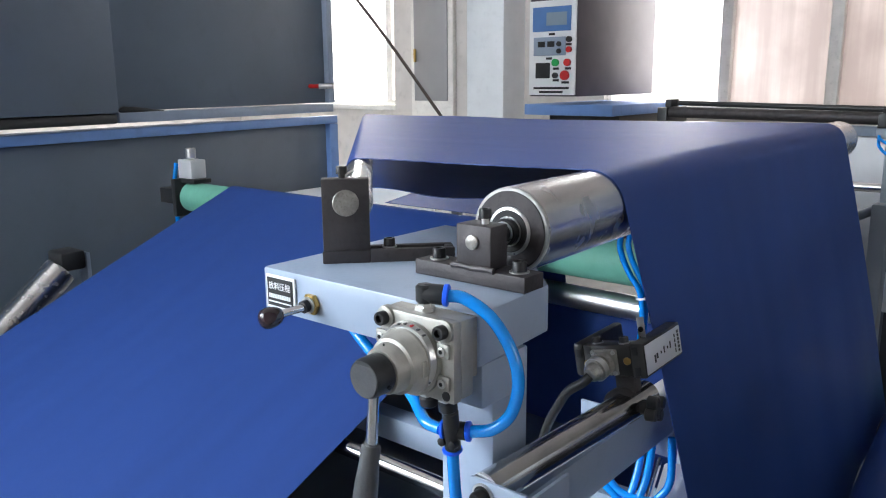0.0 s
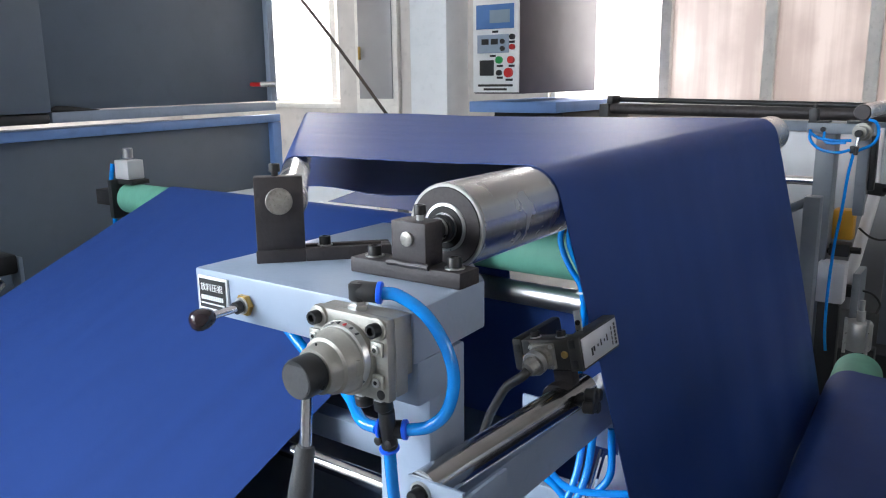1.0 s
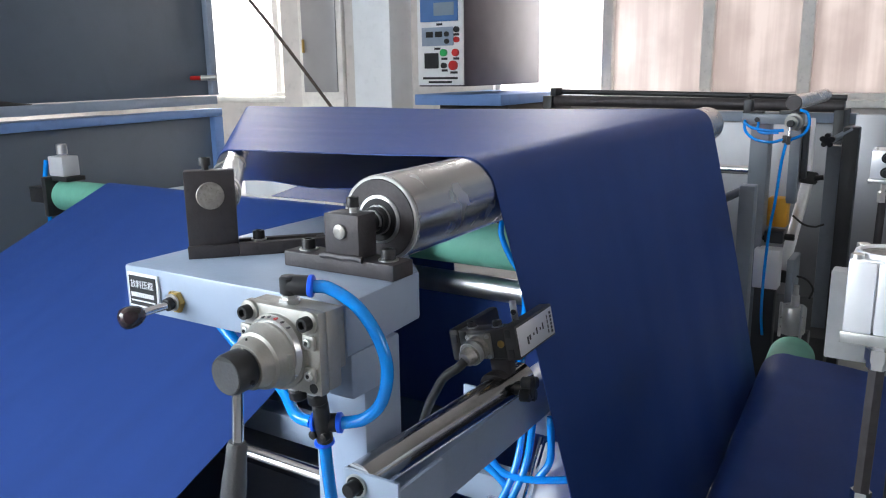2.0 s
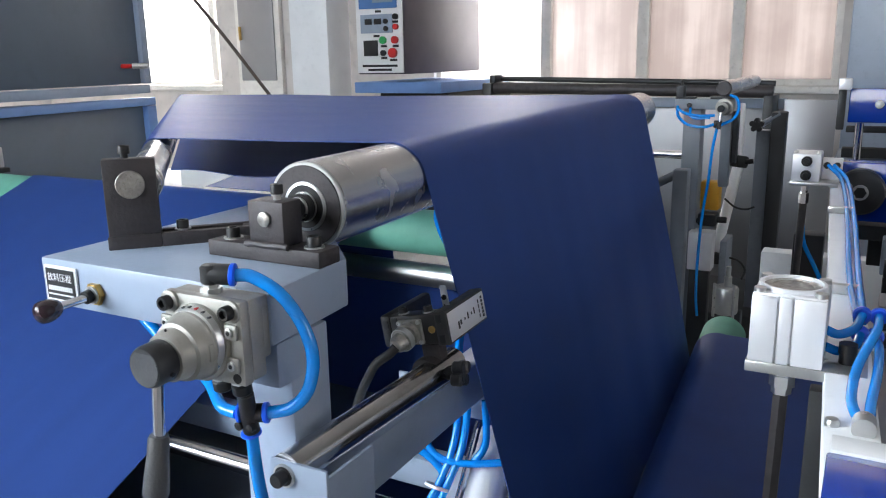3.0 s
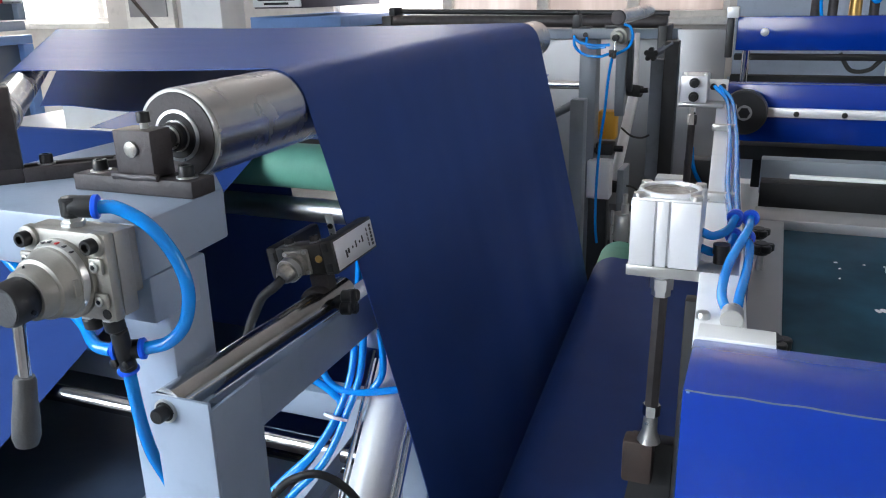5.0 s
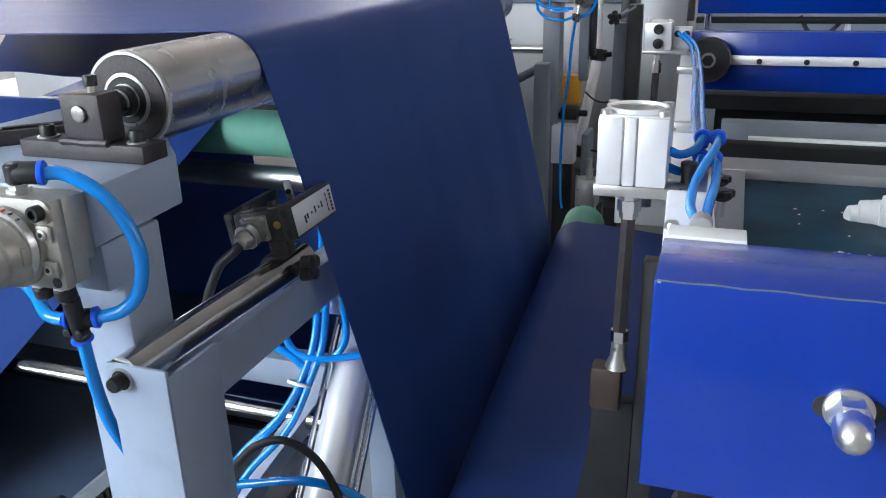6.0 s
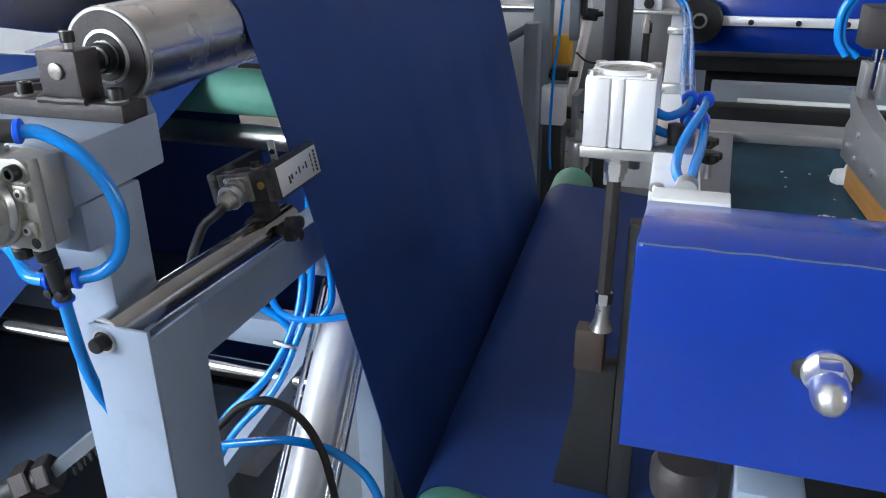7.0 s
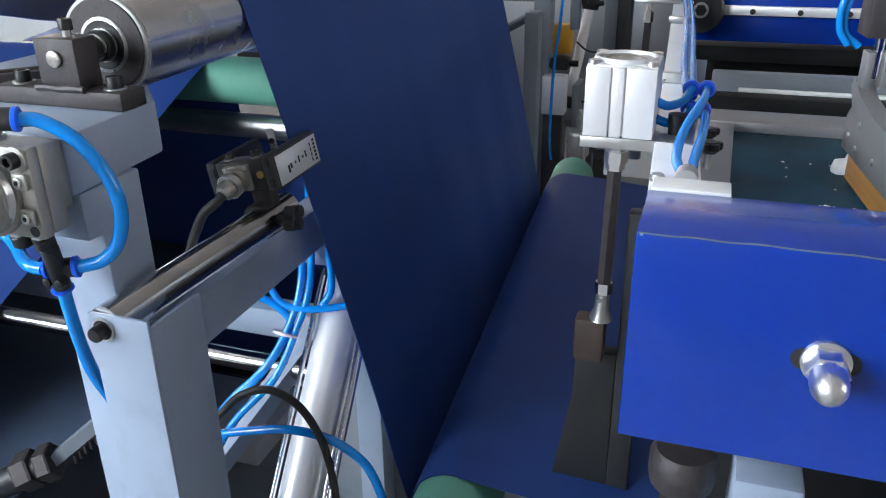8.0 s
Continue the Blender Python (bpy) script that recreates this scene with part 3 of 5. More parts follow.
def index_plunger():
    p = thing("index_plunger", pose(-0.6445, 0.535, 1.1195), "brass-nutted plunger with a dark round knob on the table front", "plunger")
    hexagon(p, (0, 0, 0), (0, -0.006, 0), 0.0125, BRASS, "nut")
    part("washer", rod((0, -0.006, 0), (0, -0.0085, 0), 0.0095, 24), ZINC, p)
    part("bushing", rod((0, -0.0085, 0), (0, -0.015, -0.001), 0.007, 20), BOLT, p)
    part("stem", rod((0, -0.015, -0.001), (-0.007, -0.042, -0.004), 0.0042, 16), CHROME, p)
    knob = turned([(0, 0.004), (0.05, 0.0065), (0.18, 0.009), (0.4, 0.0112), (0.65, 0.0118), (0.85, 0.0105), (0.96, 0.007), (1, 0.003)], (-0.006, -0.038, -0.0035), (-0.0115, -0.064, -0.0065), 28)
    part("knob", knob, material("dark_bakelite", (0.03, 0.014, 0.02), 0.18, coat=0.5), p, "glossy dark red bakelite knob")
    return p


index_plunger()


def bar_bracket():
    m = pose(-0.683, 0.587, 1.15, 0, 0, 47)
    b = thing("bar_bracket", m, "blackened iron L-bracket holding the diagonal bar", "bracket")
    part("plate", box(0, 0.055, 0, 0.022, 0.0, 0.099, 0.0015), IRON, b)
    bm = box(0.0552, 0.155, -0.004, 0.006, 0, 0.015, 0.001)
    box(0.0552, 0.155, 0.020, 0.030, 0, 0.015, 0.001, bm)
    box(0.145, 0.155, 0.0062, 0.0198, 0, 0.015, 0.001, bm)
    part("foot", bm, IRON, b)
    part("base_strip", box(-0.001, 0.055, -0.004, -0.0003, 0, 0.015, 0.001), IRON, b)
    part("shaft_end", turned([(0, 0.0154), (0.7, 0.0155), (1, 0.0145)], (0.0275, 0.001, 0.071), (0.0275, -0.003, 0.071), 32), SCUFFED, b, "scuffed bare shaft end")
    part("journal", rod((0.0275, 0.021, 0.069), (0.0275, 0.045, 0.069), 0.014, 24), ZINC, b)
    cap_screw(b, (0.024, 0.011, 0.104), (0, 0, 1), 0.0065, 0.009)
    part("screw_shank", rod((0.024, 0.011, 0.098), (0.024, 0.011, 0.105), 0.004, 14), BOLT, b)
    cap_screw(b, (0.078, 0.013, 0.015), (0, 0, 1), 0.0068, 0.0095, washer=0.009)
    return b


bar_bracket()


def roller_bracket():
    b = thing("roller_bracket", pose(0, 0, 0), "dark welded steel bearing bracket bolted to the table", "bracket")
    part("base", box(-0.566, -0.420, 0.617, 0.652, 1.1502, 1.167, 0.0015), IRON, b)
    part("block", box(-0.508, -0.463, 0.618, 0.648, 1.1672, 1.213, 0.0015), IRON, b)
    bm = hose([(-0.512, 0.6165, 1.168), (-0.50, 0.6155, 1.169), (-0.485, 0.6158, 1.168), (-0.47, 0.6155, 1.169), (-0.458, 0.6165, 1.168)], 0.0035, 8)
    part("weld", bm, IRON, b, "lumpy weld bead")
    part("shaft_end", turned([(0, 0.0078), (0.8, 0.0078), (1, 0.0066)], (-0.486, 0.619, 1.195), (-0.486, 0.6145, 1.195), 28), SCUFFED, b, "bright stub of the roller shaft")
    part("screw_shank", rod((-0.481, 0.633, 1.212), (-0.481, 0.633, 1.219), 0.004, 14), ZINC, b)
    cap_screw(b, (-0.481, 0.633, 1.219), (0, 0, 1), 0.0065, 0.010)
    cap_screw(b, (-0.545, 0.634, 1.167), (0, 0, 1), 0.0075, 0.0105, washer=0.0105)
    cap_screw(b, (-0.438, 0.634, 1.167), (0, 0, 1), 0.0075, 0.0105, washer=0.0105)
    return b


roller_bracket()


# ---- the hand valve ----
def hand_valve():
    v = thing("hand_valve", pose(-0.4555, 0.4925, 1.113), "cast aluminium rotary hand valve with a black lever", "valve")
    part("body", box(-0.044, 0.045, 0.012, 0.030, -0.036, 0.039, 0.003), CAST, v)
    part("front_plate", box(-0.045, 0.046, 0.0, 0.0118, -0.037, 0.040, 0.003), CAST, v)
    part("mount_block", box(-0.030, 0.040, 0.0302, 0.0423, -0.022, 0.036, 0.002), CAST, v)
    for x, z in ((-0.035, 0.031), (0.036, 0.031)):
        part("screw_boss", turned([(0, 0.0105), (0.8, 0.0102), (1, 0.009)], (x, 0.0, z), (x, -0.003, z), 24), CAST, v)
        cap_screw(v, (x, -0.003, z), (0, -1, 0), 0.0066, 0.008)
    part("screw_hole", rod((0.037, 0.002, -0.030), (0.037, -0.0006, -0.030), 0.0045, 20), BOLT, v)
    part("flange", turned([(0, 0.035), (0.85, 0.035), (1, 0.0335)], (-0.003, 0.0, -0.002), (-0.003, -0.005, -0.002), 48), CAST, v)
    for x, z in ((-0.039, 0.012), (0.036, 0.013), (0.036, -0.017)):
        part("lug", box(x - 0.007, x + 0.007, -0.0042, -0.0002, z - 0.007, z + 0.007, 0.0018), CAST, v)
        cap_screw(v, (x, -0.0043, z), (0, -1, 0), 0.0042, 0.0022, ZINC)
        part("screw_socket", turned([(0, 0.0020), (1, 0.0020)], (x, -0.0064, z), (x, -0.0069, z), 6), BOLT, v, smooth=False)
    part("hub", turned([(0, 0.0315), (0.22, 0.031), (0.26, 0.0295), (0.60, 0.0265), (0.64, 0.0235), (0.95, 0.0218), (1, 0.0205)], (-0.003, -0.005, -0.002), (-0.003, -0.041, -0.004), 48), CAST, v)
    part("dial_plate", turned([(0, 0.0320), (1, 0.0300)], (-0.0005, -0.0062, 0.0012), (-0.0005, -0.0115, 0.0012), 40), ZINC, v, "small printed position dial")
    for k in range(5):
        a = radians(52 + 14 * k)
        part("dial_mark", box(-0.0005 + 0.0312 * math.cos(a) - 0.0012, -0.0005 + 0.0312 * math.cos(a) + 0.0012, -0.0105, -0.0070, 0.0012 + 0.0312 * math.sin(a) - 0.0006, 0.0012 + 0.0312 * math.sin(a) + 0.0006, 0), RUBBERGREY if k != 2 else RED, v, smooth=False)
    part("pointer", box(0.013, 0.027, -0.0185, -0.010, -0.010, 0.005, 0.001), CAST, v)
    part("tick_mark", box(-0.0040, -0.0030, -0.0375, -0.036, 0.0188, 0.0208, 0), PLASTIC, v, smooth=False)
    cap = part("cap", turned([(0, 0.0172), (0.1, 0.0185), (0.85, 0.0185), (1, 0.017)], (-0.003, -0.0405, -0.004), (-0.003, -0.0625, -0.005), 40), PLASTIC, v, "black plastic cap")
    part("cap_disc", rod((-0.003, -0.0623, -0.005), (-0.003, -0.0631, -0.005), 0.0158, 36), RUBBERGREY, cap)
    part("cap_pin", rod((0.0135, -0.050, -0.011), (0.0158, -0.050, -0.0115), 0.0022, 12), BOLT, cap)
    lever = part("lever", rod((-0.003, -0.051, -0.020), (-0.005, -0.054, -0.074), 0.0052, 20), CHROME, v, "chromed lever rod")
    part("grip", turned([(0, 0.0075), (0.06, 0.009), (0.3, 0.0092), (0.6, 0.0108), (0.85, 0.0112), (0.97, 0.009), (1, 0.005)], (-0.0050, -0.0538, -0.068), (-0.0110, -0.060, -0.130), 28), RUBBERGREY, lever, "grey plastic hand grip")
    # fittings
    part("port_nut", turned([(0, 0.0100), (0.5, 0.0100), (0.5, 0.007), (1, 0.007)], (-0.002, 0.017, 0.039), (-0.002, 0.017, 0.0475), 6), ZINC, v, smooth=False)
    elbow = part("elbow_fitting", rod((-0.002, 0.017, 0.0465), (-0.002, 0.017, 0.0640), 0.0086, 28, 0.002), PLASTIC, v, "black push-in elbow")
    part("socket", turned([(0, 0.008), (0.15, 0.0093), (1, 0.0096)], (-0.0035, 0.016, 0.0560), (0.0135, 0.0255, 0.0545), 28), PLASTIC, elbow)
    part("release_ring", turned([(0, 0.0095), (0.2, 0.0104), (0.8, 0.0104), (1, 0.009)], (0.0135, 0.0255, 0.0545), (0.0180, 0.028, 0.0542), 28), RING, elbow, "bright blue release ring")
    for x in (-0.001, 0.022):
        part("port_nut", turned([(0, 0.0085), (1, 0.0085)], (x, 0.018, -0.036), (x, 0.019, -0.043), 6), ZINC, v, smooth=False)
        part("fitting_neck", rod((x, 0.019, -0.043), (x, 0.021, -0.055), 0.009, 24, 0.002), PLASTIC, v)
    tee = part("tee_fitting", rod((0.023, 0.022, -0.054), (0.019, 0.031, -0.098), 0.0078, 24, 0.002), PLASTIC, v, "black push-in tee")
    part("branch", rod((0.012, 0.027, -0.0785), (0.032, 0.0365, -0.078), 0.0088, 24, 0.002), PLASTIC, tee)
    for a, b in (((0.031, 0.0358, -0.0781), (0.0355, 0.0380, -0.0777)), ((0.0125, 0.0272, -0.0785), (0.0090, 0.0257, -0.0788)), ((0.018, 0.031, -0.0975), (0.018, 0.0316, -0.1005))):
        part("release_ring", turned([(0, 0.0088), (0.2, 0.0098), (0.8, 0.0098), (1, 0.0085)], a, b, 28), RING, tee, "bright blue release ring")
    for dx in (0.0135, 0.0265):
        part("eyelet", turned([(0, 0.0042), (0.9, 0.0042), (1, 0.0022)], (dx, 0.026, -0.0885), (dx, 0.0185, -0.0885), 16), BOLT, tee)
    return v


hand_valve()


def air_hose(points, r, label, mat=None, seg=14):
    bm = hose(points, r, seg, 12)
    return tagged(part("air_hose", bm, mat or TUBE, None), label, "air hose", "blue air hoses")


air_hose([(-0.4385, 0.5200, 1.1672), (-0.424, 0.527, 1.165), (-0.400, 0.535, 1.149), (-0.382, 0.541, 1.120), (-0.3755, 0.543, 1.090), (-0.382, 0.541, 1.060), (-0.399, 0.537, 1.0415), (-0.4195, 0.5300, 1.0352)], 0.006, "bright blue plastic air hose looping beside the valve")
air_hose([(-0.4375, 0.5240, 1.013), (-0.4365, 0.525, 0.985), (-0.435, 0.527, 0.955), (-0.4345, 0.534, 0.920), (-0.432, 0.544, 0.890), (-0.424, 0.551, 0.855), (-0.412, 0.555, 0.81), (-0.402, 0.557, 0.74), (-0.398, 0.560, 0.60)], 0.006, "bright blue air hose dropping down the post")
air_hose([(-0.4470, 0.5182, 1.0343), (-0.470, 0.521, 1.036), (-0.512, 0.545, 1.047), (-0.565, 0.545, 1.078), (-0.602, 0.55, 1.10)], 0.006, "bright blue air hose running under the table")


for dx, dy in ((0.0, 0.0), (0.012, 0.012)):
    air_hose([(-0.698 + dx, 1.39 + dy, 1.095), (-0.694 + dx, 1.35 + dy, 1.055), (-0.688 + dx, 1.35 + dy, 1.023), (-0.671 + dx, 1.35 + dy, 0.991), (-0.652 + 0.6 * dx, 1.35 + dy, 0.966), (-0.645 + 0.3 * dx, 1.35 + dy, 0.945), (-0.641, 1.35 + dy, 0.907), (-0.645, 1.35 + dy, 0.85), (-0.66, 1.36 + dy, 0.74)], 0.0058, "blue air hose dropping beside the green roller")
tagged(part("cable_tie", turned([(0, 0.0125), (1, 0.0125)], (-0.6455, 1.356, 0.9480), (-0.6450, 1.356, 0.9440), 18), WHITE, None), "white tie round the two air hoses", "cable tie")


# ---- the edge sensor on its bar ----
def sensor_stand():
    s = thing("sensor_stand", pose(0.005, 0, 0.001), "pale grey post and beam carrying a chromed sensor bar", "machine frame")
    part("post_front", box(-0.420, -0.357, 0.522, 0.526, 0.0, 0.994, 0.0008), PAINT, s)
    part("post_side", box(-0.361, -0.357, 0.5262, 0.598, 0.0, 0.986, 0.0008), PAINT, s)
    part("post_back", box(-0.420, -0.3612, 0.594, 0.598, 0.0, 0.94, 0.0008), PAINT, s)
    part("beam", box(-0.44, -0.405, 0.599, 1.00, 0.885, 0.945, 0.003), PAINT, s)
    part("cross_plate", box(-0.55, -0.405, 0.955, 0.960, 0.845, 0.895, 0.001), PAINT, s)
    part("end_screw", turned([(0, 0.0095), (0.2, 0.0095), (0.2, 0.0072), (0.9, 0.0072), (1, 0.0062), (1, 0.0035)], (-0.404, 0.5218, 0.980), (-0.404, 0.508, 0.980), 24), BOLT, s)
    part("washer", rod((-0.404, 0.522, 0.980), (-0.404, 0.5195, 0.980), 0.0115, 24), ZINC, s)
    part("bar", rod((-0.4045, 0.5262, 0.9825), (-0.381, 0.812, 0.9920), 0.0175, 36), WORNDIMCHROME, s, "worn polished round bar with dim reflections in its colour")
    return s


sensor_stand()


def edge_sensor():
    m = pose(-0.358, 0.773, 1.027, 0, -11, 2)
    inv = m.inverted()

    def q(*p):
        return inv @ Vector(p)

    e = thing("edge_sensor", m, "black fork-shaped web edge sensor clamped to the bar", "sensor")
    part("fork_arm", box(-0.016, 0.0, 0.0, 0.105, 0.002, 0.042, 0.001), SENSOR, e)
    label = part("face_label", box(0.0002, 0.0012, 0.003, 0.102, 0.005, 0.039, 0.0002), ALU, e, "silver label on the sensor")
    for y, z, h, w in ((0.026, 0.018, 0.009, 0.004), (0.032, 0.020, 0.006, 0.004), (0.043, 0.021, 0.003, 0.003), (0.052, 0.022, 0.008, 0.003), (0.062, 0.022, 0.003, 0.003), (0.070, 0.023, 0.008, 0.003)):
        part("label_mark", box(0.0013, 0.0016, y - w / 2, y + w / 2, z - h / 2, z + h / 2, 0), PLASTIC, label, smooth=False)
    for k in range(6):
        part("label_bar", box(0.0013, 0.0016, 0.092, 0.0965, 0.0085 + 0.0046 * k, 0.0118 + 0.0046 * k, 0), PLASTIC, label, smooth=False)
    for k in range(4):
        part("label_bar", box(0.0013, 0.0016, 0.083, 0.0855, 0.010 + 0.006 * k, 0.0145 + 0.006 * k, 0), RUBBERGREY, label, smooth=False)
    part("far_arm", box(-0.090, -0.076, 0.0, 0.108, 0.002, 0.042, 0.004), SENSOR, e)
    part("bridge", box(-0.0758, -0.0162, 0.0, 0.024, 0.004, 0.040, 0.001), SENSOR, e)
    for x, z in ((-0.082, 0.030), (-0.069, 0.034), (-0.010, 0.034), (-0.009, 0.010)):
        part("recess", box(x - 0.0035, x + 0.0035, -0.0012, -0.0002, z - 0.005, z + 0.005, 0.0003), PLASTIC, e)
    plate = part("connector_plate", box(-0.064, -0.032, -0.005, -0.0003, 0.006, 0.036, 0.0015), CAST, e, "cast metal connector flange")
    for x in (-0.061, -0.035):
        for z in (0.009, 0.033):
            cap_screw(plate, (x, -0.0052, z), (0, -1, 0), 0.0026, 0.0018, ZINC)
    part("connector", turned([(0, 0.0145), (0.22, 0.0145), (0.24, 0.0125), (0.34, 0.0125), (0.36, 0.0138), (0.60, 0.0138), (0.62, 0.011), (0.85, 0.0105), (1, 0.0075)], (-0.048, -0.005, 0.021), (-0.053, -0.034, 0.014), 28), SCUFFED, plate)
    part("locking_ring", turned([(0, 0.0146), (1, 0.0146)], (-0.0497, -0.0155, 0.0186), (-0.0508, -0.0225, 0.0170), 20), ZINC, plate)
    for x, z in ((-0.072, 0.018), (-0.021, 0.022)):
        part("gland", turned([(0, 0.0045), (0.5, 0.0045), (1, 0.0035)], (x, 0.0, z), (x, -0.0025, z), 16), BRASS, e)
    for x in (-0.062, -0.028):
        cap_screw(e, (x, 0.012, 0.040), (0, 0, 1), 0.0055, 0.006, washer=0.007)
    part("clamp", turned([(0, 0.0200), (0.1, 0.0215), (0.9, 0.0215), (1, 0.0200)], q(-0.3858, 0.760, 0.9902), q(-0.3832, 0.791, 0.9912), 32), IRON, e)
    part("clamp_neck", box(-0.040, -0.016, 0.000, 0.018, -0.016, 0.0038, 0.002), IRON, e)
    strip = part("strip", box(-0.018, -0.009, 0.030, 0.0318, 0.0405, 0.066, 0.0006), ZINC, e, "thin bare metal strip")
    cap_screw(strip, (-0.0135, 0.0299, 0.052), (0, -1, 0), 0.0032, 0.002)
    part("knob_stem", rod(q(-0.368, 0.772, 0.993), q(-0.353, 0.775, 0.9945), 0.0075, 20), PLASTIC, e)
    knob = bmesh.new()
    for k in range(4):
        a = 2 * math.pi * k / 4 + 0.5
        cy, cz = 0.010 * math.cos(a), 0.010 * math.sin(a)
        rod(q(-0.355, 0.775 + cy, 0.9945 + cz), q(-0.342, 0.777 + cy, 0.9955 + cz), 0.0075, 14, 0.0015, knob)
    rod(q(-0.355, 0.775, 0.9945), q(-0.3425, 0.777, 0.9955), 0.011, 20, 0.001, knob)
    part("clamp_knob", knob, PLASTIC, e, "black star knob")
    return e


edge_sensor()
tagged(part("cable", hose([(-0.4115, 0.739, 1.030), (-0.418, 0.735, 1.0215), (-0.437, 0.734, 1.006), (-0.450, 0.735, 0.985), (-0.462, 0.737, 0.963), (-0.475, 0.742, 0.93), (-0.485, 0.75, 0.88)], 0.0055, 10), CABLE, None), "dark sensor cable hanging behind the bar", "cable")


# ---- below the bar ----
def lower_frame():
    f = thing("trestle", pose(0, 0, 0), "pale grey steel trestle with hoses and coupling under the web", "trestle")
    part("cross_rail", box(-2.4, -0.46, 1.12, 1.17, 0.60, 0.655, 0.003), PAINT, f)
    part("upright", box(-0.475, -0.425, 1.15, 1.20, 0.0, 0.90, 0.003), PAINT, f)
    part("brace", hose([(-0.62, 0.75, 0.45), (-0.47, 1.1, 0.70)], 0.022, 4, 1, straight=True), PAINT, f)
    part("side_rail", box(-2.5, -2.45, -0.5, 1.6, 0.3, 0.36, 0.003), PAINT, f)
    hexagon(f, (-0.905, 0.79, 0.478), (-0.880, 0.803, 0.490), 0.034, IRON, "coupling_nut")
    part("coupling", rod((-0.96, 0.76, 0.452), (-0.86, 0.812, 0.496), 0.024, 24, 0.003), DARK, f)
    hexagon(f, (-0.872, 0.806, 0.492), (-0.852, 0.816, 0.500), 0.032, IRON, "coupling_nut")
    part("toothed_rail", hose([(-0.86, 0.812, 0.496), (-0.72, 0.93, 0.62)], 0.014, 4, 1, straight=True), FARPAINT, f)
    for k in range(14):
        c = Vector((-0.835, 0.826, 0.503)).lerp(Vector((-0.745, 0.905, 0.590)), k / 13)
        part("tooth", box(c.x + 0.010, c.x + 0.015, c.y - 0.0022, c.y + 0.0022, c.z - 0.010, c.z + 0.006, 0), DARK, f, smooth=False)
    return f


lower_frame()


def steel_chute():
    c = thing("steel_guide", pose(0, 0, 0), "bright stainless guide tube leaning beneath the web", "guide")
    a, b = Vector((-0.4015, 1.007, 0.804)), Vector((-0.374, 0.66, 0.456))
    part("tube", rod(a, b, 0.030, 40), ALU, c)
    for d in (-0.038, 0.038, 0.047):
        part("edge_rod", rod(a + Vector((d, 0.0, 0.01)), b + Vector((d, 0, 0.01)), 0.004, 12), CHROME, c)
    part("back_plate", box(-0.62, -0.36, 1.205, 1.209, 0.0, 0.60, 0.001), FARPAINT, c)
    return c


steel_chute()
for k, pts in enumerate([
        [(-0.491, 0.93, 0.90), (-0.485, 0.92, 0.84), (-0.465, 0.915, 0.80), (-0.42, 0.92, 0.792), (-0.34, 0.95, 0.80)],
        [(-0.447, 0.95, 0.90), (-0.44, 0.94, 0.84), (-0.445, 0.91, 0.78), (-0.47, 0.87, 0.72), (-0.525, 0.83, 0.66), (-0.56, 0.80, 0.58)],
        [(-0.424, 0.95, 0.90), (-0.425, 0.93, 0.82), (-0.437, 0.905, 0.765), (-0.46, 0.87, 0.70), (-0.51, 0.83, 0.64), (-0.55, 0.80, 0.56)],
        [(-0.545, 0.896, 0.815), (-0.50, 0.905, 0.81), (-0.462, 0.91, 0.79), (-0.448, 0.905, 0.765), (-0.475, 0.865, 0.71), (-0.535, 0.82, 0.645), (-0.57, 0.80, 0.57)],
        [(-0.53, 0.74, 0.68), (-0.468, 0.73, 0.702), (-0.426, 0.73, 0.715), (-0.358, 0.73, 0.734), (-0.304, 0.73, 0.733), (-0.269, 0.73, 0.717), (-0.248, 0.73, 0.693), (-0.232, 0.73, 0.64), (-0.225, 0.73, 0.56)],
        [(-0.40, 0.95, 0.88), (-0.395, 0.94, 0.82), (-0.41, 0.93, 0.79)]]):
    air_hose(pts, 0.0055, "blue air hose in a bundle under the frame", seg=10)
tagged(part("cable", hose([(-0.47, 0.73, 0.68), (-0.457, 0.72, 0.728), (-0.438, 0.72, 0.752), (-0.411, 0.72, 0.779), (-0.372, 0.72, 0.795), (-0.334, 0.72, 0.781), (-0.309, 0.72, 0.743), (-0.298, 0.72, 0.697), (-0.294, 0.72, 0.64), (-0.294, 0.72, 0.50)], 0.005, 10), CABLE, None), "black cable looping under the frame", "cable")
tagged(part("cable_tie", turned([(0, 0.018), (1, 0.018)], (-0.452, 0.897, 0.757), (-0.4515, 0.899, 0.7605), 20), WHITE, None), "thin white tie round the hoses", "cable tie")


# ---- far end of the green roller, at the cabinet ----
def nip_cylinder():
    c = thing("nip_cylinder", pose(-2.785, 1.755, 0.907), "small air cylinder over the end of the green roller", "air cylinder")
    part("bearing_plate", box(-0.045, -0.02, -0.07, 0.07, -0.07, 0.08, 0.004), DARK, c)
    part("body_foot", box(-0.05, 0.07, -0.04, 0.04, 0.064, 0.081, 0.003), DARK, c)
    part("body", box(-0.043, 0.047, -0.035, 0.035, 0.0815, 0.155, 0.004), ALU, c)
    part("cap", rod((0, 0, 0.16), (0, 0, 0.20), 0.02, 16, 0.003), ZINC, c)
    part("hose", hose([(-0.06, -0.03, 0.14), (-0.07, -0.04, 0.05), (-0.065, -0.04, -0.06), (-0.07, -0.04, -0.15)], 0.009, 10), TUBE, c)
    part("mount", box(-0.20, -0.046, -0.03, 0.03, -0.03, 0.03, 0.003), DARK, c)
    return c


nip_cylinder()


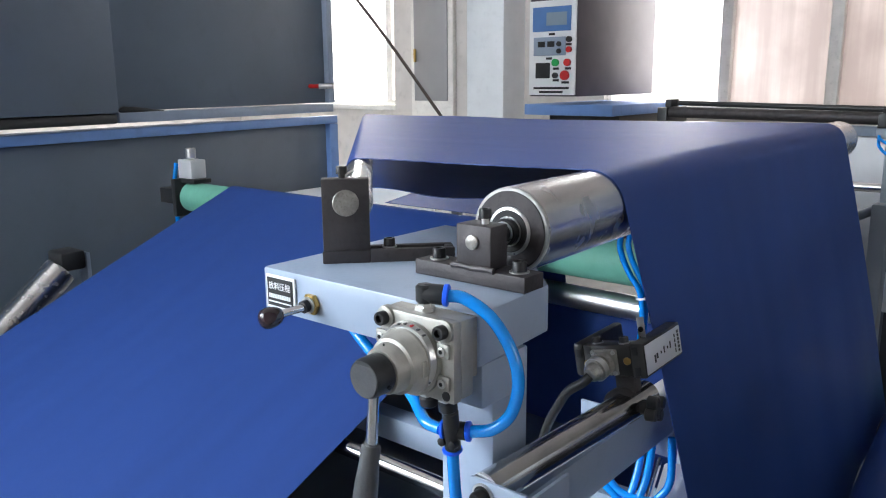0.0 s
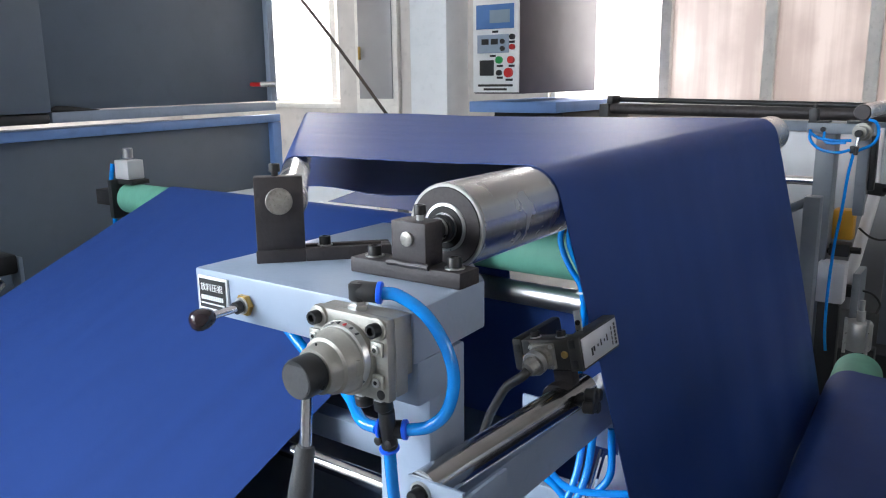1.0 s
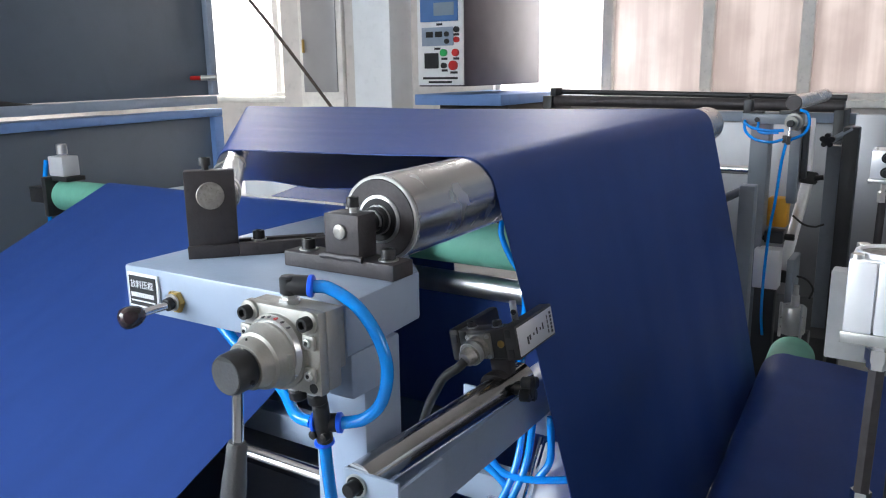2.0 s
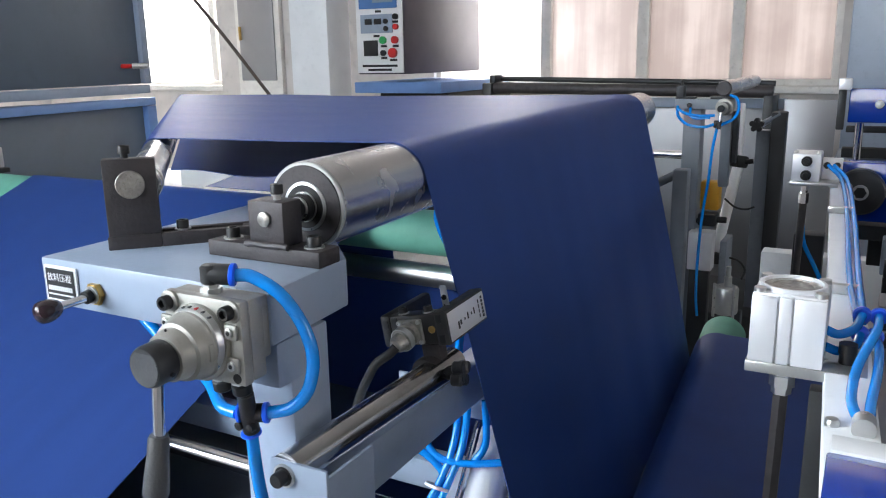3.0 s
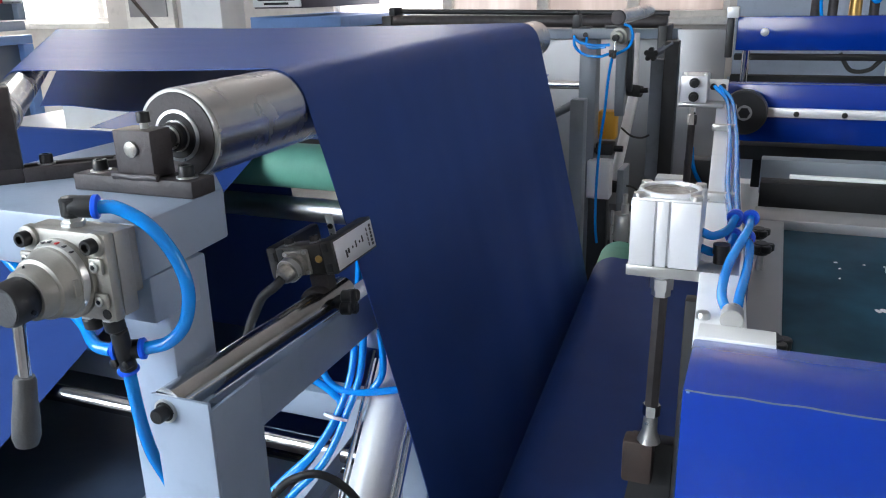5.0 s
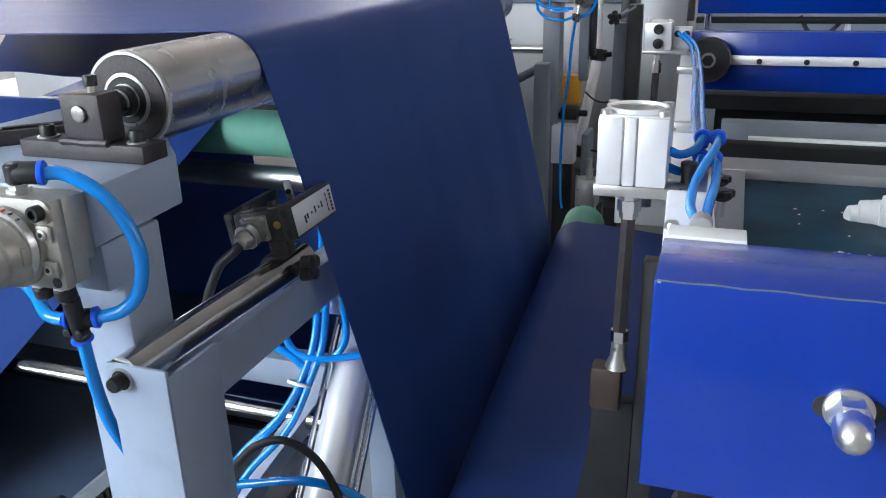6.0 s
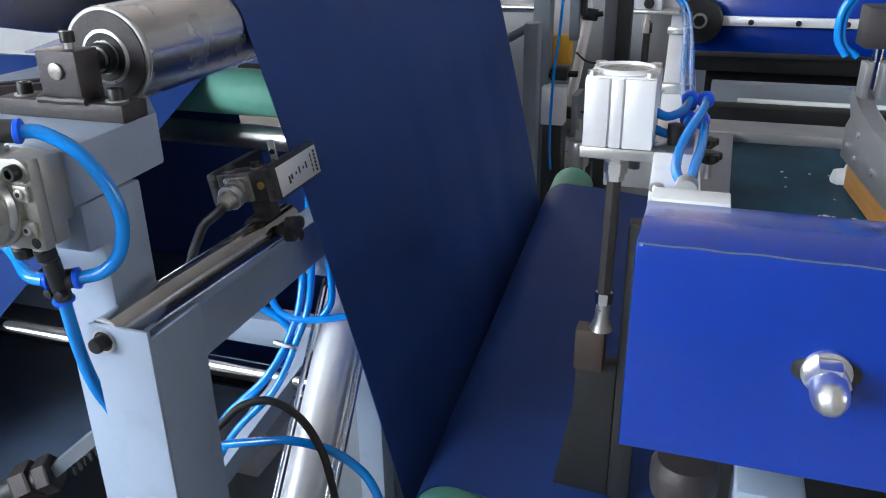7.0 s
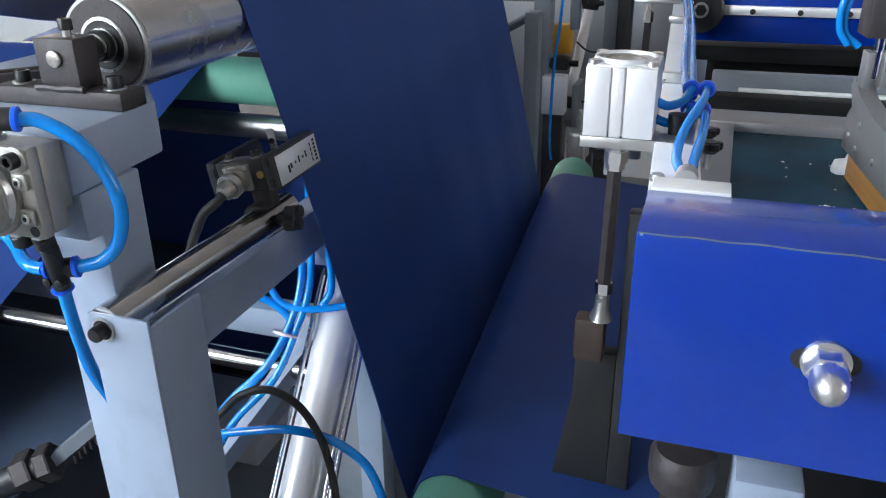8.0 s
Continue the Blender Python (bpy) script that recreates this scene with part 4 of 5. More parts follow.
def side_cylinder():
    c = thing("side_cylinder", pose(0, 0, 0), "bright steel tube leaning at the cabinet side", "cylinder")
    part("tube", rod((-2.79, 0.85, 0.415), (-2.79, 1.205, 0.715), 0.056, 36, 0.004), STEEL, c)
    part("stand", box(-2.84, -2.76, 0.86, 0.94, 0.0, 0.41, 0.003), FARPAINT, c)
    part("clamp", box(-2.86, -2.75, 1.19, 1.28, 0.71, 0.78, 0.012), DARK, c)
    part("plate", box(-2.82, -2.76, 1.285, 1.30, 0.64, 0.765, 0.002), PAINT, c)
    return c


side_cylinder()


# ---- the screen-printing head, which lifts ----
def arm_x(y):
    return 0.045 - 0.04 * (y - 0.65)


def print_arm():
    a = thing("printing_head", pose(0, 0, 0), "white arm of the printing head with a blue front cover", "printing head")
    bm = prism([(arm_x(0.63) - 0.014, 0.63), (arm_x(0.63) + 0.03, 0.63), (arm_x(2.2) + 0.024, 2.2), (arm_x(2.2) - 0.024, 2.2)], 0.998, 1.025, 0.002)
    part("arm_beam", bm, WHITE, a)
    part("front_cover", box(0.034, 1.40, 0.525, 0.612, 0.898, 1.056, 0.002), BLUE, a, "glossy blue sheet-metal cover")
    part("tab", box(0.036, 0.092, 0.6125, 0.640, 1.044, 1.0575, 0.001), WHITE, a)
    nut = part("cap_nut", turned([(0, 0.0112), (0.62, 0.0115), (0.76, 0.0108), (0.88, 0.0088), (0.96, 0.0055), (1, 0.001)], (0.158, 0.5215, 0.982), (0.158, 0.485, 0.979), 32), NICKEL, a, "bright plated domed cap nut")
    part("hexagon", turned([(0, 0.0128), (0.1, 0.0134), (0.85, 0.0134), (1, 0.0118)], (0.158, 0.5215, 0.982), (0.158, 0.506, 0.981), 6), NICKEL, nut, smooth=False)
    part("washer", rod((0.158, 0.5247, 0.982), (0.158, 0.5215, 0.982), 0.0152, 36), NICKEL, nut)
    slot = rod((0.145, 0.5247, 0.982), (0.145, 0.5240, 0.982), 0.0078, 24)
    rod((0.171, 0.5247, 0.982), (0.171, 0.5240, 0.982), 0.0078, 24, 0, slot)
    part("slot", slot, DARK, a)
    for x, w, h in ((0.0365, 0.0022, 0.0009),):
        part("paint_chip", box(x, x + w, 0.5248, 0.5254, 1.0545 - h, 1.0549, 0), BLUEFRAME, a, "pale chip in the paint", smooth=False)
    edge = [(0.036 + 0.018 * k, 0.5252 + 0.0004 * math.sin(5.1 * k), 1.0556 + 0.0005 * math.sin(3.7 * k)) for k in range(34)]
    part("worn_edge", hose(edge, 0.0006, 6, 3), CABINET, a, "ragged dark worn paint edge")
    # lifting cylinder on the arm
    c = part("air_cylinder", box(-0.053, 0.019, 0.858, 0.930, 1.026, 1.100, 0.003), ALU, a, "white square compact air cylinder")
    for x0, x1 in ((-0.0525, -0.0275), (-0.0255, -0.0135), (-0.0115, 0.0185)):
        part("fin", box(x0, x1, 0.8535, 0.8578, 1.0262, 1.098, 0.0012), ALU, c)
    part("top_ring", turned([(0, 0.0325), (1, 0.0325), (1, 0.0295), (0.1, 0.0290)], (-0.017, 0.894, 1.0995), (-0.017, 0.894, 1.1045), 40), ALU, c)
    part("top_cover", turned([(0, 0.0285), (0.7, 0.0285), (0.7, 0.021), (0.3, 0.020)], (-0.017, 0.894, 1.0996), (-0.017, 0.894, 1.1022), 40), SCUFFED, c, "recessed steel end cover")
    for dx in (-0.029, 0.029):
        for dy in (-0.029, 0.029):
            part("corner_screw", turned([(0, 0.0065), (1, 0.006)], (-0.017 + dx, 0.894 + dy, 1.099), (-0.017 + dx, 0.894 + dy, 1.104), 16), ZINC, c)
    part("mount_plate", box(-0.055, 0.060, 0.855, 0.935, 1.0155 - 0.002, 1.0255, 0.001), ZINC, a, "bare metal mounting plate")
    part("mount_screw", turned([(0, 0.008), (0.5, 0.008), (0.5, 0.009), (1, 0.009)], (0.040, 0.890, 1.0255), (0.040, 0.890, 1.047), 20), BOLT, a)
    part("rod_nut", turned([(0, 0.010), (0.35, 0.010), (0.35, 0.013), (0.75, 0.013), (0.75, 0.0105), (1, 0.0105)], (-0.02, 0.893, 1.013), (-0.02, 0.893, 0.980), 6), NICKEL, a, smooth=False)
    part("hex_rod", turned([(0, 0.0085), (1, 0.0085)], (-0.02, 0.893, 0.985), (-0.022, 0.893, 0.842), 6), IRON, a, "long dark hexagon rod", smooth=False)
    part("lock_nut", turned([(0, 0.0105), (1, 0.0105)], (-0.022, 0.893, 0.842), (-0.022, 0.893, 0.828), 6), CHROME, a, smooth=False)
    part("rod_eye", turned([(0, 0.008), (0.6, 0.009), (1, 0.014)], (-0.022, 0.893, 0.828), (-0.023, 0.893, 0.793), 20), ZINC, a)
    part("pivot_block", box(-0.052, -0.016, 0.880, 0.908, 0.738, 0.794, 0.004), RUST, a, "rusty pivot block")
    # hoses and fittings
    for x, y, z in ((0.050, 0.950, 1.062), (0.066, 0.952, 1.062), (0.050, 0.950, 1.040), (0.064, 0.955, 1.038)):
        part("fitting", rod((x, y, z), (x, y + 0.022, z - 0.006), 0.0085, 18, 0.002), PLASTIC, a)
        part("release_ring", turned([(0, 0.0075), (0.4, 0.0095), (1, 0.0095)], (x, y - 0.006, z), (x, y, z), 20), RING, a, "bright blue release ring")
    for pts in ([(0.018, 0.892, 1.058), (0.030, 0.898, 1.053), (0.044, 0.915, 1.056), (0.050, 0.945, 1.062)],
                [(0.018, 0.892, 1.040), (0.032, 0.900, 1.034), (0.046, 0.920, 1.035), (0.050, 0.945, 1.040)],
                [(0.066, 0.946, 1.062), (0.064, 0.90, 1.061), (0.050, 0.83, 1.046), (0.047, 0.77, 1.036), (0.055, 0.728, 1.032)],
                [(0.064, 0.949, 1.038), (0.068, 0.90, 1.043), (0.067, 0.83, 1.040), (0.063, 0.77, 1.036), (0.062, 0.728, 1.032)]):
        part("hose", hose(pts, 0.0048, 10, 8), TUBE, a, "blue air hose")
    part("hose_clip", turned([(0, 0.0098), (1, 0.0098)], (0.0585, 0.735, 1.031), (0.0585, 0.716, 1.031), 20), ZINC, a)
    part("clip_screw", turned([(0, 0.0065), (0.6, 0.0065), (1, 0.005)], (0.034, 0.73, 1.025), (0.034, 0.73, 1.031), 18), ZINC, a)
    for dx in (0, 0.012):
        part("hose", hose([(0.046 + dx * 0.5, 0.965, 1.05), (0.030 + dx, 1.25, 1.032), (0.012 + dx, 1.7, 1.034), (-0.012 + dx, 2.05, 1.05), (-0.045 + dx, 2.12, 1.075)], 0.0048, 10, 8), TUBE, a, "blue air hose")
    for y in (1.15, 1.75):
        part("hose_clip", box(arm_x(y) - 0.026, arm_x(y) + 0.022, y, y + 0.012, 1.0255, 1.040, 0.003), ZINC, a)
    # far cylinder and guide beam
    part("far_cylinder", box(-0.125, -0.062, 2.10, 2.20, 1.036, 1.102, 0.003), ALU, a)
    part("far_plate", box(-0.128, -0.02, 2.09, 2.21, 1.026, 1.0355, 0.002), ZINC, a)
    part("far_bracket", box(-0.061, -0.016, 2.155, 2.175, 1.0358, 1.088, 0.002), ALU, a)
    for z in (1.052, 1.086):
        part("port", turned([(0, 0.012), (0.6, 0.012), (0.6, 0.008), (1, 0.007)], (-0.092, 2.099, z), (-0.092, 2.080, z), 18), BOLT, a)
    for x in (-0.050, -0.028):
        part("port", turned([(0, 0.008), (1, 0.008)], (x, 2.1545, 1.071), (x, 2.147, 1.071), 18), PLASTIC, a)
    for x in (-0.118, -0.069):
        part("corner_screw", turned([(0, 0.006), (1, 0.005)], (x, 2.12, 1.102), (x, 2.12, 1.108), 14), ZINC, a)
    part("far_rod_nut", turned([(0, 0.008), (0.5, 0.008), (0.5, 0.012), (1, 0.012)], (-0.096, 2.15, 1.026), (-0.096, 2.15, 0.975), 6), CHROME, a, smooth=False)
    part("far_rod", rod((-0.096, 2.15, 0.975), (-0.100, 2.15, 0.70), 0.009, 16), IRON, a)
    part("far_rod_eye", rod((-0.100, 2.15, 0.72), (-0.100, 2.15, 0.62), 0.016, 16), ZINC, a)
    part("guide_beam", box(-0.030, 1.8, 2.24, 2.30, 0.922, 1.070, 0.004), BLUE, a, "glossy blue cross beam")
    part("rail", box(0.078, 1.8, 2.222, 2.238, 0.989, 1.012, 0.002), ALU, a, "pale linear rail with bolt holes")
    for k in range(12):
        part("rail_bolt", rod((0.15 + 0.11 * k, 2.2225, 0.999), (0.15 + 0.11 * k, 2.218, 0.999), 0.007, 12), BOLT, a)
    w = part("belt_wheel", turned([(0, 0.052), (0.1, 0.056), (0.9, 0.056), (1, 0.052)], (0.027, 2.222, 1.004), (0.027, 2.18, 1.004), 40), PLASTIC, a, "black toothed belt wheel")
    part("hub_ring", turned([(0, 0.019), (1, 0.019), (1, 0.013), (0.3, 0.013)], (0.027, 2.18, 1.004), (0.027, 2.176, 1.004), 24), ZINC, w)
    part("hub_bore", turned([(0, 0.0145), (1, 0.0145)], (0.027, 2.18, 1.004), (0.027, 2.1752, 1.004), 6), PLASTIC, w)
    # Blackened to hold the shadow under the guide beam.
    part("beam_foot", box(0.02, 1.8, 2.31, 2.40, 0.86, 0.899, 0.003), MATTEBLACK, a)
    return a


ARM = print_arm()


def star_knob(parent, x, y, z, r):
    bm = bmesh.new()
    for k in range(5):
        c = 2 * math.pi * k / 5 + 0.3
        rod((x + 0.66 * r * math.cos(c), y + 0.66 * r * math.sin(c), z), (x + 0.66 * r * math.cos(c), y + 0.66 * r * math.sin(c), z + 0.62 * r), 0.42 * r, 12, 0.001, bm)
    rod((x, y, z - 0.3 * r), (x, y, z + 0.7 * r), 0.62 * r, 18, 0.001, bm)
    k = part("clamp_knob", bm, PLASTIC, parent, "black star knob")
    part("stud", rod((x, y, z - 1.9 * r), (x, y, z - 0.3 * r), 0.3 * r, 12), ZINC, k)
    return k


def print_screen():
    s = thing("print_screen", pose(0, 0, 0), "metal-framed printing screen with a dark inked mesh", "printing screen")
    part("near_rail", box(0.09, 1.42, 0.60, 0.64, 0.962, 0.988, 0.002), ALU, s)
    part("far_rail", box(0.072, 1.42, 1.262, 1.335, 0.962, 0.988, 0.002), SHEETMETAL, s)
    part("side_rail", prism([(0.070, 0.6402), (0.104, 0.6402), (0.113, 1.2615), (0.073, 1.2615)], 0.962, 0.986, 0.002), SHEETMETAL, s)
    part("mesh", box(0.08, 1.42, 0.62, 1.28, 0.970, 0.973, 0), MESHSCREEN, s, "dark tensioned screen mesh")
    star_knob(s, 0.094, 0.735, 1.012, 0.0165)
    star_knob(s, 0.082, 1.03, 1.010, 0.0145)
    star_knob(s, 0.078, 1.09, 1.012, 0.0135)
    for x, y, w in ((0.208, 0.962, 0.0042), (0.2145, 0.9645, 0.0055), (0.222, 0.963, 0.0036), (0.240, 0.955, 0.0030), (0.243, 0.963, 0.0042)):
        part("ink_smear", turned([(0, w), (0.6, w * 0.9), (1, w * 0.5)], (x, y, 0.9731), (x + 0.0003, y, 0.9742), 9), INK, s)
    for k in range(7):
        x, y = 0.150 + 0.10 * random.random(), 0.98 + 0.16 * random.random()
        w = 0.0008 + 0.0018 * random.random()
        part("ink_speck", turned([(0, w), (1, w * 0.5)], (x, y, 0.9732), (x, y, 0.9739), 7), INK, s)
    bm = bmesh.new()
    for k in range(16):
        x = 0.242 + 0.012 * k
        h = 0.012 + 0.009 * math.sin(k * 0.5) ** 2 + (0.003 if k % 2 else 0)
        turned([(0, 0.004), (0.15, h), (0.5, h * 1.1), (0.85, h), (1, 0.004)], (x - 0.012, 1.10 + 0.004 * math.sin(k), 0.974 + h * 0.3), (x + 0.014, 1.10 + 0.004 * math.cos(k), 0.974 + h * 0.3), 14, bm)
    part("ink", bm, INK, s, "ridge of thick white ink")
    return s


SCREEN = print_screen()


def squeegee():
    q = thing("squeegee", pose(0, 0, 0), "grey squeegee holder with an orange wooden blade", "squeegee")
    part("blade", box(0, 0.016, -0.34, 0, 0, 0.042, 0.002), ORANGE, q, "orange wooden squeegee blade")
    hold = prism([(-0.345, 0.036), (0.012, 0.036), (0.012, 0.075), (-0.004, 0.088), (0.018, 0.108), (0.010, 0.122), (-0.03, 0.105), (-0.10, 0.095), (-0.345, 0.095)], -0.003, 0.0165 - 0.001, 0.001)
    bmesh.ops.transform(hold, matrix=Matrix(((0, 0, 1, -0.004), (1, 0, 0, 0), (0, 1, 0, 0), (0, 0, 0, 1))), verts=hold.verts)
    part("holder", hold, SHEETMETAL, q, "grey metal holder plate")
    for y, z in ((-0.012, 0.056), (-0.05, 0.050), (-0.05, 0.078), (-0.12, 0.056), (-0.22, 0.056)):
        part("screw", turned([(0, 0.0042), (1, 0.0035)], (-0.0072, y, z), (-0.0095, y, z), 14), ZINC, q)
    part("clevis", box(-0.008, 0.0, -0.03, -0.006, 0.115, 0.155, 0.001), SHEETMETAL, q)
    part("clevis", box(0.010, 0.018, -0.03, -0.006, 0.115, 0.155, 0.001), SHEETMETAL, q)
    part("piston", rod((0.005, -0.018, 0.125), (0.005, -0.018, 0.178), 0.0055, 18), CHROME, q)
    part("cylinder", box(-0.016, 0.04, -0.04, 0.004, 0.172, 0.216, 0.002), IRON, q)
    part("guide_rod", rod((0.012, -0.02, 0.216), (0.012, -0.02, 0.30), 0.007, 14), BRASS, q)
    for pts in ([(-0.017, -0.02, 0.160), (-0.034, -0.02, 0.176), (-0.036, -0.02, 0.205), (-0.02, -0.02, 0.232), (0.02, -0.02, 0.245)],
                [(-0.030, -0.025, 0.162), (-0.042, -0.025, 0.182), (-0.040, -0.025, 0.215), (-0.018, -0.025, 0.240), (0.02, -0.025, 0.250)],
                [(-0.05, -0.02, 0.27), (-0.035, -0.02, 0.238), (0.0, -0.02, 0.226), (0.05, -0.02, 0.238)]):
        part("hose", hose(pts, 0.004, 10), TUBE, q, "blue air hose")
    return q


SQUEEGEE = squeegee()


# ---- the fixed body of the printing machine ----
def machine_bed():
    b = thing("machine_bed", pose(0.02, 0, 0), "dark base of the printing machine with blue beams", "printing machine")
    part("side_plate", box(-0.010, 0.018, 0.912, 0.935, 0.0, 0.99, 0.002), DARK, b)
    foot = prism([(-0.062, 0.800), (-0.0105, 0.800), (-0.0105, 0.0), (-0.20, 0.0), (-0.094, 0.53), (-0.060, 0.735)], -0.935, -0.913, 0.002)
    bmesh.ops.transform(foot, matrix=pose(0, 0, 0, 90, 0, 0), verts=foot.verts)
    part("foot_plate", foot, DARK, b)
    part("bed", box(0.08, 1.8, 0.70, 2.2, 0.45, 0.75, 0.004), DARK, b)
    part("pedestal", turned([(0, 0.017), (0.955, 0.017), (0.957, 0.021), (1, 0.023)], (0.078, 0.63, 0.0), (0.078, 0.63, 0.889), 28), IRON, b)
    part("pedestal_collar", turned([(0, 0.027), (0.3, 0.029), (0.8, 0.029), (1, 0.024)], (0.078, 0.63, 0.855), (0.078, 0.63, 0.890), 28), IRON, b)
    part("plinth", box(0.118, 0.172, 0.60, 0.66, 0.0, 0.89, 0.004), PAINT, b)
    part("black_bar", box(0.06, 1.8, 1.40, 1.44, 0.958, 1.0225, 0.002), MATTEBLACK, b)
    part("grey_rail", box(0.06, 1.8, 1.70, 1.74, 0.93, 1.001, 0.003), FARPAINT, b)
    part("light_strip", box(0.105, 1.8, 1.441, 1.456, 1.020, 1.0265, 0.001), WHITE, b)
    part("white_case", box(-0.255, 0.20, 2.65, 2.72, 0.45, 0.733, 0.005), WHITE, b)
    part("panel_case", box(0.25, 0.9, 2.55, 2.7, 0.55, 0.740, 0.005), WHITE, b, "white operating panel")
    part("panel_button", rod((0.345, 2.549, 0.715), (0.345, 2.53, 0.715), 0.014, 16), RED, b)
    part("panel_screen", box(0.42, 0.8, 2.542, 2.549, 0.62, 0.735, 0.002), IRON, b)
    part("solenoid", box(-0.15, -0.07, 2.45, 2.52, 0.66, 0.84, 0.004), DARK, b)
    part("solenoid_hose", hose([(-0.13, 2.44, 0.88), (-0.12, 2.43, 0.82), (-0.09, 2.43, 0.76), (-0.06, 2.43, 0.70)], 0.006, 8), TUBE, b, "blue air hose")
    part("cable", hose([(0.30, 3.37, 1.08), (0.34, 3.36, 1.02), (0.40, 3.36, 1.02), (0.44, 3.36, 1.06)], 0.008, 8), CABLE, b)
    part("white_plug", box(0.455, 0.475, 3.35, 3.37, 1.0, 1.06, 0.004), WHITE, b)
    part("upper_beam", box(-0.068, 2.2, 3.40, 3.48, 1.086, 1.212, 0.004), BLUE, b, "glossy blue upper beam")
    part("beam_button", turned([(0, 0.016), (0.6, 0.014), (1, 0.006)], (0.034, 3.40, 1.154), (0.034, 3.388, 1.154), 20), ALU, b)
    part("beam_end", box(-0.107, -0.062, 3.36, 3.395, 1.209, 1.251, 0.004), ALU, b)
    part("guide", box(-0.105, -0.078, 3.37, 3.395, 1.06, 1.208, 0.004), DARK, b)
    part("guide_rod", rod((-0.022, 3.2, 0.80), (-0.022, 3.2, 1.10), 0.014, 18), CHROME, b)
    part("dark_rail", box(-0.068, 2.2, 3.33, 3.39, 1.055, 1.076, 0.003), MATTEBLACK, b)
    part("dark_rail", box(-0.075, 2.2, 3.3, 3.36, 0.965, 1.000, 0.003), MATTEBLACK, b)
    part("grey_tray", box(-0.10, 2.2, 3.37, 3.7, 0.94, 0.955, 0.003), CABINET, b)
    # Its black also fills in the shadow below the beam.
    part("belt_box", box(0.04, 1.8, 2.42, 2.5, 0.775, 0.915, 0.003), MATTEBLACK, b)
    for x, r, mat in ((0.203, 0.017, IRON), (0.262, 0.017, IRON), (0.338, 0.022, BRASS), (0.40, 0.017, IRON), (0.48, 0.022, BRASS)):
        p = part("piston", rod((x, 3.44, 1.212), (x, 3.44, 1.40), r, 16), mat, b)
        part("piston_cap", rod((x, 3.44, 1.335), (x, 3.44, 1.382), r + 0.006, 16, 0.003), PLASTIC, p)
    part("hose", hose([(0.225, 3.41, 1.21), (0.218, 3.40, 1.27), (0.235, 3.40, 1.31), (0.25, 3.41, 1.33)], 0.006, 8), TUBE, b, "blue air hose")
    part("hose", hose([(0.34, 3.42, 1.36), (0.40, 3.41, 1.26), (0.45, 3.41, 1.32), (0.52, 3.41, 1.22), (0.6, 3.41, 1.30)], 0.008, 8), TUBE, b, "blue air hose")
    return b


machine_bed()


